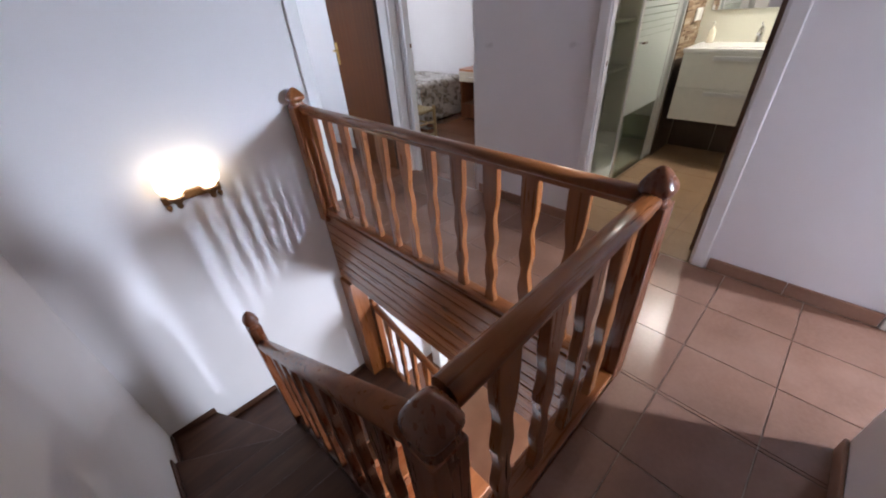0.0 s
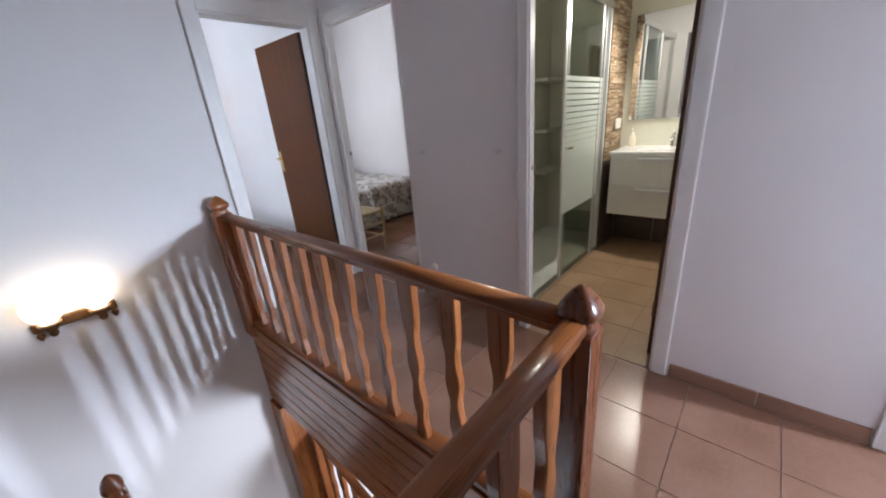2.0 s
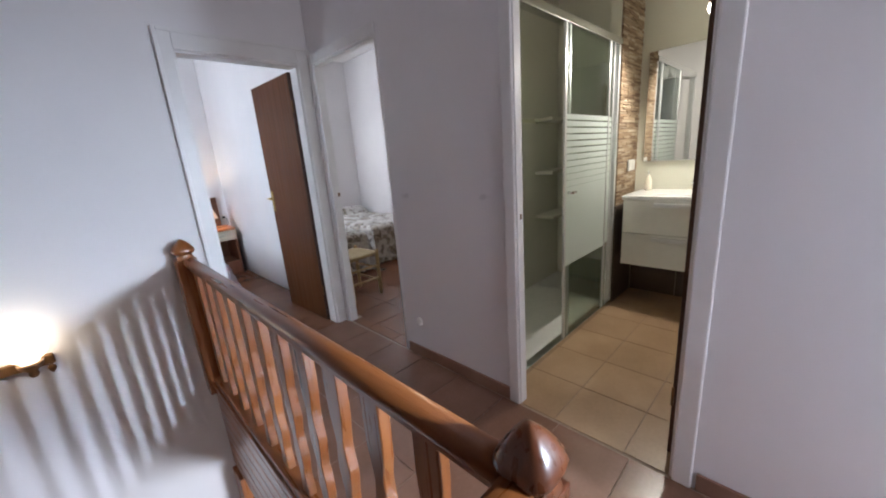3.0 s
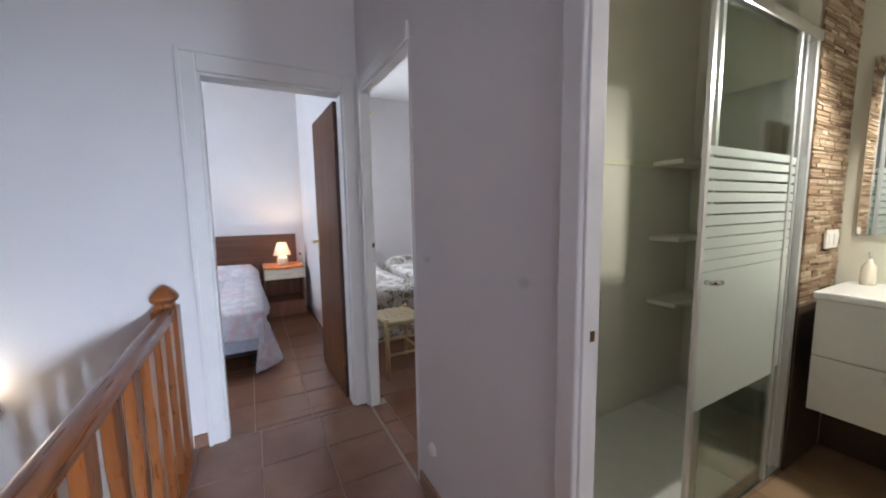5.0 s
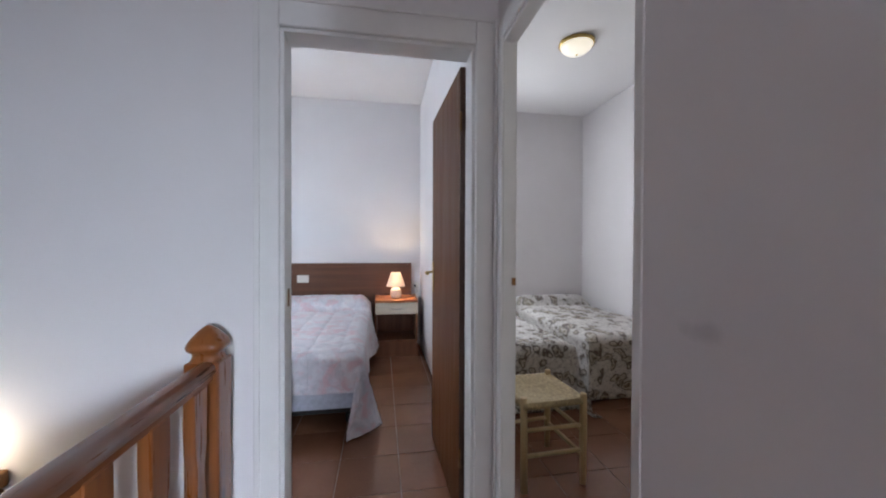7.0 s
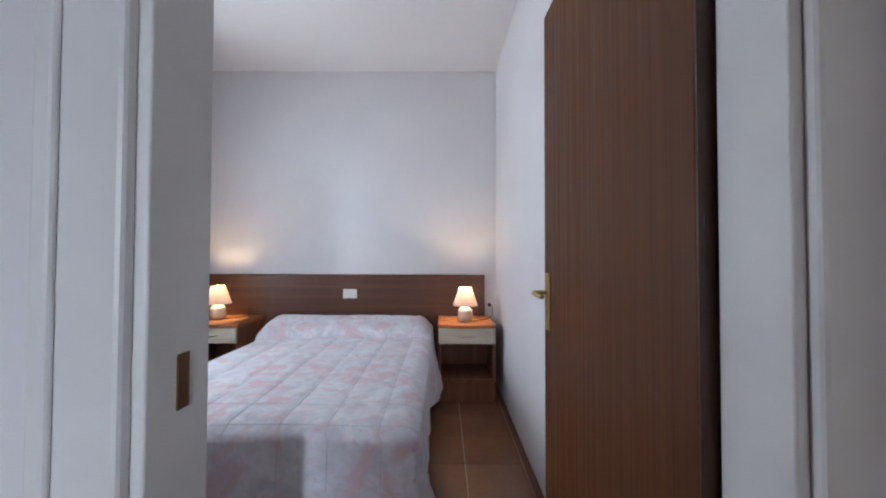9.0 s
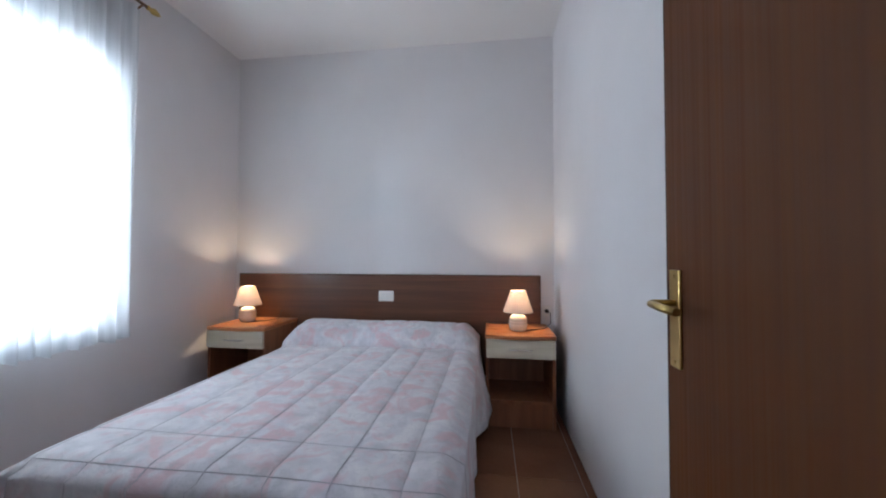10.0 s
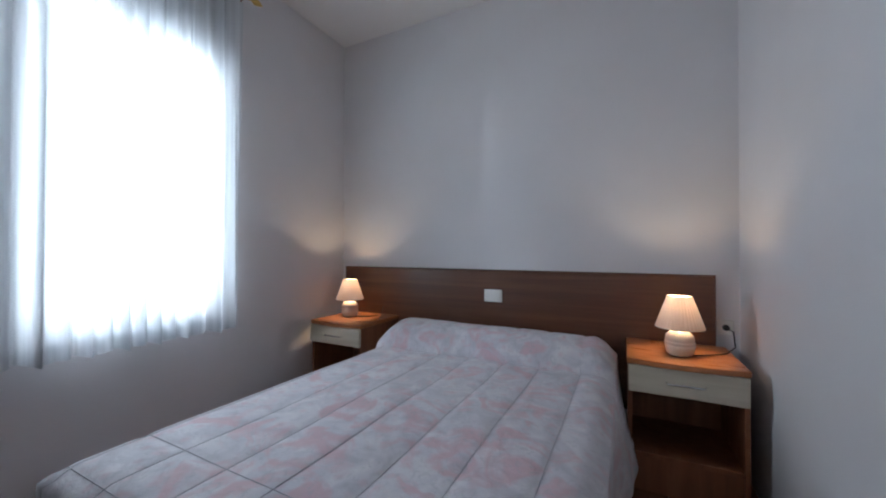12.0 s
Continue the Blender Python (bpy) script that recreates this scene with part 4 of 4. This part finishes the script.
outlet = thing("wall_socket", "white wall socket with black plug beside headboard", "socket", at=(2.335, 6.0595, 0.735))
part("plate", slab(-0.036, 0.036, -0.010, 0.0, -0.040, 0.040, bevel=0.004), PLASTIC, outlet)
part("plug", turned([(0.016, 0.0), (0.016, 0.022), (0.010, 0.034)], 14), BLACK, outlet).matrix_basis = pose(0, -0.010, 0, 90)
tagged(mesh_ob("lamp_cable", tube([(2.336, 6.02, 0.733), (2.355, 5.98, 0.725), (2.345, 5.90, 0.66), (2.30, 5.84, 0.639), (2.22, 5.77, 0.638), (2.14, 5.72, 0.638)], 0.003, 6), BLACK), "thin dark lamp cable across nightstand", "cable")
tagged(mesh_ob("lamp_cable", tube([(-0.06, 5.80, 0.638), (0.03, 5.85, 0.638), (0.08, 5.94, 0.639), (0.05, 6.02, 0.70)], 0.003, 6), BLACK), "thin dark lamp cable across nightstand", "cable")


# curtain on its rod
def sheer_curtain():
    c = thing("curtain", "white sheer curtain hanging over the window", "curtain")
    bm = bmesh.new()
    y0, y1, ztop, zbot = 3.72, 5.045, 2.76, 0.665
    n, rows = 260, 26
    g = []
    for j in range(rows + 1):
        v = j / rows
        row = []
        for i in range(n + 1):
            u = i / n
            y = y0 + (y1 - y0) * u
            ph = 2 * math.pi * (u * 17 + 0.35 * math.sin(u * 9 + 1))
            amp = 0.022 + 0.010 * (1 - v) + 0.008 * math.sin(u * 23)
            x = -0.345 + amp * math.sin(ph) + 0.006 * math.sin(ph * 2.3 + v * 3) + 0.012 * (1 - v) * math.sin(u * 5)
            z = zbot + (ztop - zbot) * v + (0.012 * math.sin(ph * 0.5) if j == 0 else 0)
            row.append(bm.verts.new((x, y + 0.006 * math.sin(ph * 1.0 + 1), z)))
        g.append(row)
    for a, b_ in zip(g, g[1:]):
        for i in range(n):
            bm.faces.new((a[i], a[i + 1], b_[i + 1], b_[i])).smooth = True
    part("cloth", bm, CURTAIN, c, "sheer white cloth with soft folds")
    bm = bmesh.new()
    hem = []
    for i in range(n + 1):
        u = i / n
        ph = 2 * math.pi * (u * 17 + 0.35 * math.sin(u * 9 + 1))
        amp = 0.022 + 0.010 + 0.008 * math.sin(u * 23)
        x = -0.345 + amp * math.sin(ph) + 0.006 * math.sin(ph * 2.3) + 0.012 * math.sin(u * 5) + 0.004
        y = y0 + (y1 - y0) * u + 0.006 * math.sin(ph + 1)
        hem.append([bm.verts.new((x, y, z)) for z in (zbot + 0.002 + 0.012 * math.sin(ph * 0.5), zbot + 0.075)])
    for a, b_ in zip(hem, hem[1:]):
        bm.faces.new((a[0], b_[0], b_[1], a[1])).smooth = True
    part("hem", bm, CURTAIN, c, "double hem")
    return c


sheer_curtain()
rod = thing("curtain_rod", "thin dark curtain rod with brass leaf finial", "curtain rod")
part("pole", tube([(-0.325, 3.60, 2.79), (-0.325, 5.06, 2.79)], 0.010, 10), IRON, rod)
fin = part("finial", turned([(0.010, 0.0), (0.016, 0.01), (0.010, 0.02), (0.022, 0.045), (0.016, 0.075), (0.003, 0.10)], 14), BRASS, rod, "brass leaf finial")
fin.matrix_basis = pose(-0.325, 5.06, 2.79, -90)
part("bracket", tube([(-0.419, 5.03, 2.76), (-0.36, 5.03, 2.76), (-0.325, 5.03, 2.778)], 0.006, 8), IRON, rod)
for i in range(12):
    part("ring", tube([(-0.325 + 0.014 * math.cos(a), 3.76 + i * 0.108, 2.785 + 0.016 * math.sin(a)) for a in [k * math.pi / 6 for k in range(13)]], 0.002, 5), IRON, rod)


def ceiling_lamp(x, y, label):
    s = thing("ceiling_lamp", label, "ceiling lamp", at=(x, y, CEIL_Z))
    part("rim", turned([(0.135, -0.03), (0.15, -0.022), (0.15, -0.008), (0.14, -0.001)], 32), BRASS, s, "brass rim")
    part("bowl", turned([(0.004, -0.100), (0.05, -0.095), (0.09, -0.080), (0.12, -0.055), (0.134, -0.03)], 32), LAMP_BOWL, s, "glowing cream glass bowl")
    part("knob", turned([(0.003, -0.118), (0.010, -0.110), (0.006, -0.099)], 12), BRASS, s)
    return s


ceiling_lamp(0.97, 4.86, "dimly lit cream glass ceiling lamp with brass rim")
ceiling_lamp(3.58, 4.43, "dimly lit cream glass ceiling lamp with brass rim")


# ---- twin room ----
def single_bed(x0, x1, y0, y1, top, seed):
    b = thing("single_bed", "single bed with brown leaf print bedspread", "bed", "twin beds")
    part("base", slab(x0 + 0.04, x1 - 0.04, y0 + 0.06, y1, 0.10, 0.28, bevel=0.01), DARK_FABRIC, b)
    for x in (x0 + 0.1, x1 - 0.1):
        for y in (y0 + 0.14, y1 - 0.1):
            part("leg", turned([(0.02, 0.0), (0.024, 0.10)], 10, (x, y, 0)), BLACK, b)
    part("mattress", slab(x0 + 0.02, x1 - 0.02, y0 + 0.03, y1, 0.282, top - 0.02, bevel=0.03), GREY_FABRIC, b)
    draped_cover(b, "bedspread", LEAFY, x0, x1, y0, y1 - 0.01, top, 0.46, 0.47, (y1 - 0.36, y1 - 0.01, 0.11), None, 0.025, seed, 0.06, 0.15)
    return b


single_bed(3.58, 4.50, 4.18, 6.04, 0.51, 1.3)
single_bed(2.58, 3.36, 4.06, 6.04, 0.51, 5.1)

ward = thing("wardrobe", "plain light oak wardrobe against the wall", "wardrobe")
part("body", slab(3.92, 4.615, 2.45, 3.40, 0.0, 1.86, bevel=0.004), OAK, ward)
for y in (2.455, 2.93):
    d = part("door", slab(3.90, 3.919, y, y + 0.465, 0.06, 1.85, bevel=0.003), OAK, ward)
    part("handle", slab(3.885, 3.8995, y + (0.42 if y < 2.6 else 0.03), y + (0.435 if y < 2.6 else 0.045), 0.95, 1.10, bevel=0.004), BRASS, d)


def rush_stool():
    c = thing("stool", "pale wooden stool with woven rush seat", "stool", at=(2.78, 3.43, 0), rz=94)
    for x, y in ((-0.18, -0.17), (0.18, -0.17)):
        part("leg", turned([(0.015, 0.0), (0.019, 0.2), (0.019, 0.45), (0.017, 0.475)], 12, (x, y, 0)), RUSH_WOOD, c)
    for x in (-0.17, 0.17):
        part("leg", tube([(x, 0.16, 0.0), (x, 0.162, 0.30), (x, 0.165, 0.48)], 0.018, 10), RUSH_WOOD, c)
    bm = bmesh.new()
    n = 16
    g = [[bm.verts.new(((-0.19 + 0.38 * i / n), (-0.18 + 0.35 * j / n), 0.452 - 0.022 * math.sin(math.pi * i / n) * math.sin(math.pi * j / n) + 0.003 * math.sin(40 * max(abs(i / n - 0.5), abs(j / n - 0.5))))) for i in range(n + 1)] for j in range(n + 1)]
    for a, b_ in zip(g, g[1:]):
        for i in range(n):
            bm.faces.new((a[i], a[i + 1], b_[i + 1], b_[i])).smooth = True
    seat = part("seat", bm, RUSH, c, "woven rush seat")
    m = seat.modifiers.new("thickness", "SOLIDIFY")
    m.thickness, m.offset = 0.03, -1
    for z in (0.15, 0.28):
        part("stretcher", tube([(-0.18, -0.17, z), (0.18, -0.17, z)], 0.011, 8), RUSH_WOOD, c)
        for x in (-0.178, 0.178):
            part("stretcher", tube([(x, -0.17, z + 0.03), (x * 0.96, 0.16, z + 0.03)], 0.011, 8), RUSH_WOOD, c)
    return c


rush_stool()
rod2 = thing("curtain_rod", "thin brass curtain rod end in twin room", "curtain rod")
part("pole", tube([(2.53, 5.96, 2.75), (3.36, 5.96, 2.75)], 0.010, 10), IRON, rod2)
part("finial", turned([(0.010, 0.0), (0.018, 0.012), (0.010, 0.022), (0.024, 0.05), (0.003, 0.09)], 14), BRASS, rod2).matrix_basis = pose(3.36, 5.96, 2.75, 0, 90)
part("bracket", tube([(3.28, 6.0595, 2.73), (3.28, 5.96, 2.738)], 0.006, 8), IRON, rod2)

# ---- bathroom ----
sh = thing("shower_enclosure", "chrome framed sliding shower screen with frosted stripes", "shower screen")
part("top_rail", slab(2.455, 3.985, 1.305, 1.365, 2.022, 2.070, bevel=0.004), CHROME, sh)
part("bottom_rail", slab(2.455, 3.985, 1.312, 1.365, 0.001, 0.034, bevel=0.004), CHROME, sh)
for x in (2.455, 3.955):
    part("side_rail", slab(x, x + 0.03, 1.314, 1.36, 0.034, 2.022, bevel=0.003), ALU, sh)


def screen(name, x0, x1, y):
    p = part(name, slab(x0, x1, y - 0.003, y + 0.003, 0.036, 2.020), GLASS, sh, "clear glass with frosted stripes")
    p.visible_shadow = False
    for x in (x0, x1):
        part("edge_profile", slab(x - 0.011, x + 0.011, y - 0.008, y + 0.008, 0.035, 2.021, bevel=0.002), ALU, p)
    f = p
    z, gap = 1.53, 0.010
    for k in range(11):
        part("stripe", slab(x0 + 0.014, x1 - 0.014, y - 0.0045, y - 0.0033, z - 0.030 - k * 0.0008, z), FROST, f)
        z -= 0.030 + k * 0.0008 + gap * (1 - k / 14)
    part("frosted_field", slab(x0 + 0.014, x1 - 0.014, y - 0.0045, y - 0.0033, 0.56, z), FROST, f, "frosted band")
    return p


screen("fixed_panel", 3.235, 3.94, 1.347)
slide = screen("sliding_panel", 3.135, 3.80, 1.322)
part("knob", tube([(3.175, 1.318, 1.05), (3.175, 1.295, 1.05), (3.19, 1.285, 1.05), (3.215, 1.285, 1.05)], 0.009, 10), CHROME, slide)
part("tray", box(slab(2.455, 3.985, 1.366, 2.048, 0.0, 0.030, bevel=0.006), 3.985, 4.448, 1.405, 2.048, 0.0, 0.030), STONE_TRAY, sh, "white shower tray")
structure("wall_shower_stub_end", slab(3.985, 4.0, 1.40, 1.42, 0.0, 2.0), BATH_WALL, "cream edge of the short wall", "wall")
for z in (0.725, 1.135, 1.60):
    s = tagged(mesh_ob("corner_shelf", slab(4.0, 4.449, 1.865, 2.049, z - 0.028, z, bevel=0.004), BATH_WALL), "cream tiled shelf built into the shower", "shelf")

# thin strip, slightly darker than the shower wall behind it
tagged(mesh_ob("shower_wall_strip", slab(2.46, 4.449, 2.042, 2.0495, 1.566, 1.60, bevel=0.002), LOWER_WALL), "thin beige strip along the shower wall", "tile border", kind="structure")

van = thing("vanity_unit", "white lacquered wall-hung vanity with two drawers", "vanity")
part("body", slab(4.02, 4.449, 0.47, 1.255, 0.366, 0.895, bevel=0.003), LACQUER, van)
for z0, z1 in ((0.368, 0.628), (0.634, 0.893)):
    d = part("drawer", slab(4.0, 4.0195, 0.472, 1.253, z0, z1, bevel=0.003), LACQUER, van)
    part("handle", slab(3.968, 3.9998, 0.62, 1.03, z1 - 0.046, z1 - 0.016, bevel=0.004), ALU, d, "long metal ledge handle")
basin = part("basin_top", slab(3.985, 4.449, 0.46, 1.262, 0.8955, 0.93, bevel=0.008), CERAMIC, van, "white ceramic basin top")
part("basin_bowl", slab(4.06, 4.34, 0.62, 1.06, 0.9302, 0.936, bevel=0.003), CERAMIC, basin)
fa = thing("faucet", "chrome single lever basin tap", "tap", at=(4.34, 0.84, 0.9305))
part("body", turned([(0.024, 0.0), (0.022, 0.01), (0.020, 0.10), (0.016, 0.11)], 18), CHROME, fa)
part("spout", tube([(0, 0, 0.06), (-0.06, 0, 0.085), (-0.11, 0, 0.075)], 0.012, 10), CHROME, fa)
part("lever", tube([(0, 0, 0.11), (-0.02, 0, 0.125), (-0.075, 0, 0.145)], 0.007, 8), CHROME, fa)
mi = thing("bathroom_mirror", "rectangular frameless mirror above the vanity", "mirror")
part("backing", slab(4.438, 4.449, 0.48, 1.255, 1.165, 2.02), ALU, mi)
part("glass", slab(4.432, 4.4378, 0.482, 1.253, 1.167, 2.018, bevel=0.002), MIRROR, mi, "mirror glass")
bl = thing("mirror_lamp", "small lit chrome lamp above the mirror", "lamp", at=(4.40, 0.80, 2.09))
part("arm", tube([(0.049, 0, 0.0), (-0.10, 0, 0.01), (-0.28, 0, 0.01)], 0.010, 8), CHROME, bl)
part("bulb", turned([(0.003, -0.035), (0.024, -0.028), (0.034, 0.0), (0.024, 0.028), (0.003, 0.035)], 16, (-0.28, 0, 0.052)), BATH_GLOBE, bl, "lit bulb")
ou = thing("wall_socket", "white double socket on stone strip wall", "socket", at=(4.27, 1.302, 1.15))
part("plate", slab(-0.075, 0.075, -0.012, 0.0, -0.045, 0.045, bevel=0.004), PLASTIC, ou)
for x in (-0.036, 0.036):
    part("rocker", slab(x - 0.028, x + 0.028, -0.016, -0.0122, -0.03, 0.03, bevel=0.002), PLASTIC, ou)
bottle = thing("soap_dispenser", "clear soap bottle standing on the basin", "soap bottle", at=(4.36, 1.18, 0.9305))
part("bottle", turned([(0.026, 0.0), (0.028, 0.02), (0.026, 0.09), (0.010, 0.11), (0.009, 0.125)], 18), OPAL, bottle)
part("pump", tube([(0, 0, 0.125), (0, 0, 0.155), (-0.03, 0, 0.158)], 0.005, 8), CHROME, bottle)

# split stone strips on the stub wall
stone = structure("stone_cladding", slab(4.0, 4.448, 1.316, 1.3245, 0.84, 2.50), GROUT, "stacked brown split stone cladding", "wall cladding")
verts, faces = [], []
rng = random.Random(4)
z = 0.84
while z < 2.49:
    h = rng.choice((0.008, 0.012, 0.016, 0.021))
    x = 3.998
    while x < 4.445:
        w = min(rng.uniform(0.05, 0.17), 4.447 - x)
        d = rng.uniform(0.003, 0.009)
        k = len(verts)
        for yy in (1.3158, 1.3158 - d):
            e = 0.0 if yy > 1.3157 else 0.0015
            verts += [(x + 0.0008 + e, yy, z + 0.0008 + e), (x + w - 0.0008 - e, yy, z + 0.0008 + e), (x + w - 0.0008 - e, yy, z + h - 0.0008 - e), (x + 0.0008 + e, yy, z + h - 0.0008 - e)]
        faces += [(k + 4, k + 5, k + 6, k + 7), (k, k + 1, k + 5, k + 4), (k + 1, k + 2, k + 6, k + 5), (k + 2, k + 3, k + 7, k + 6), (k + 3, k, k + 4, k + 7)]
        x += w
    z += h
me = bpy.data.meshes.new("stone_strips")
me.from_pydata(verts, [], faces)
me.materials.append(STONE)
strips = new("stone_strips", me)
strips.parent = stone
tagged(strips, kind="stuff")
# dark brown panels low on the walls under and beside the vanity
dado = thing("dark_tile_dado", "dark brown wall panels below and beside the vanity", "wall tiles", kind="structure")
for i in range(3):
    part("tile", slab(4.436, 4.449, 0.202 + i * 0.37, 0.568 + i * 0.37, 0.0, 0.36, bevel=0.002), DARK_PANEL, dado)
part("tile", slab(4.002, 4.434, 1.311, 1.3245, 0.0, 0.415, bevel=0.002), DARK_PANEL, dado)
part("tile", slab(4.002, 4.434, 1.311, 1.3245, 0.419, 0.838, bevel=0.002), DARK_PANEL, dado)

# ---- floor tiles ----
PITCH = 0.333


def tile_mesh(w, d, material):
    ob = mesh_ob("tile", slab(0, w, 0, d, -0.003, 0.0, bevel=0.001), material)
    me = ob.data
    bpy.data.objects.remove(ob)
    return me


def lay(x0, x1, y0, y1, material, ox, oy):
    cache = {}
    i0, i1 = math.floor((x0 - ox) / PITCH), math.ceil((x1 - ox) / PITCH)
    j0, j1 = math.floor((y0 - oy) / PITCH), math.ceil((y1 - oy) / PITCH)
    for i in range(i0, i1):
        for j in range(j0, j1):
            a, b_ = max(x0, ox + i * PITCH + 0.002), min(x1, ox + (i + 1) * PITCH - 0.002)
            c, d = max(y0, oy + j * PITCH + 0.002), min(y1, oy + (j + 1) * PITCH - 0.002)
            if b_ - a < 0.012 or d - c < 0.012:
                continue
            key = (round(b_ - a, 3), round(d - c, 3))
            if key not in cache:
                cache[key] = tile_mesh(*key, material)
            t = new("tile", cache[key])
            t.parent = floor
            t.location = (a, c, 0.0)


lay(X_WEST, 1.402, -0.224, 0.452, TILE, 1.386, -0.032)
lay(1.404, 2.398, -0.37, 2.994, TILE, 1.386, -0.032)
lay(1.565, 3.35, -2.4, -0.372, TILE, 1.386, -0.032)
lay(2.40, 3.98, 0.202, 1.311, TILE_BATH, 2.40, 0.0)
lay(3.98, 4.448, 0.202, 1.31, TILE_BATH, 2.40, 0.0)
lay(1.56, 2.285, 2.996, 3.10, TILE_BED, 0.69, 3.02)
lay(X_WEST + 0.001, 2.398, 3.10, 6.058, TILE_BED, 0.69, 3.02)
lay(2.402, 2.50, 2.166, 2.911, TILE_BED, 2.5, 3.02)
lay(2.50, 4.619, 2.131, 6.058, TILE_BED, 2.5, 3.02)
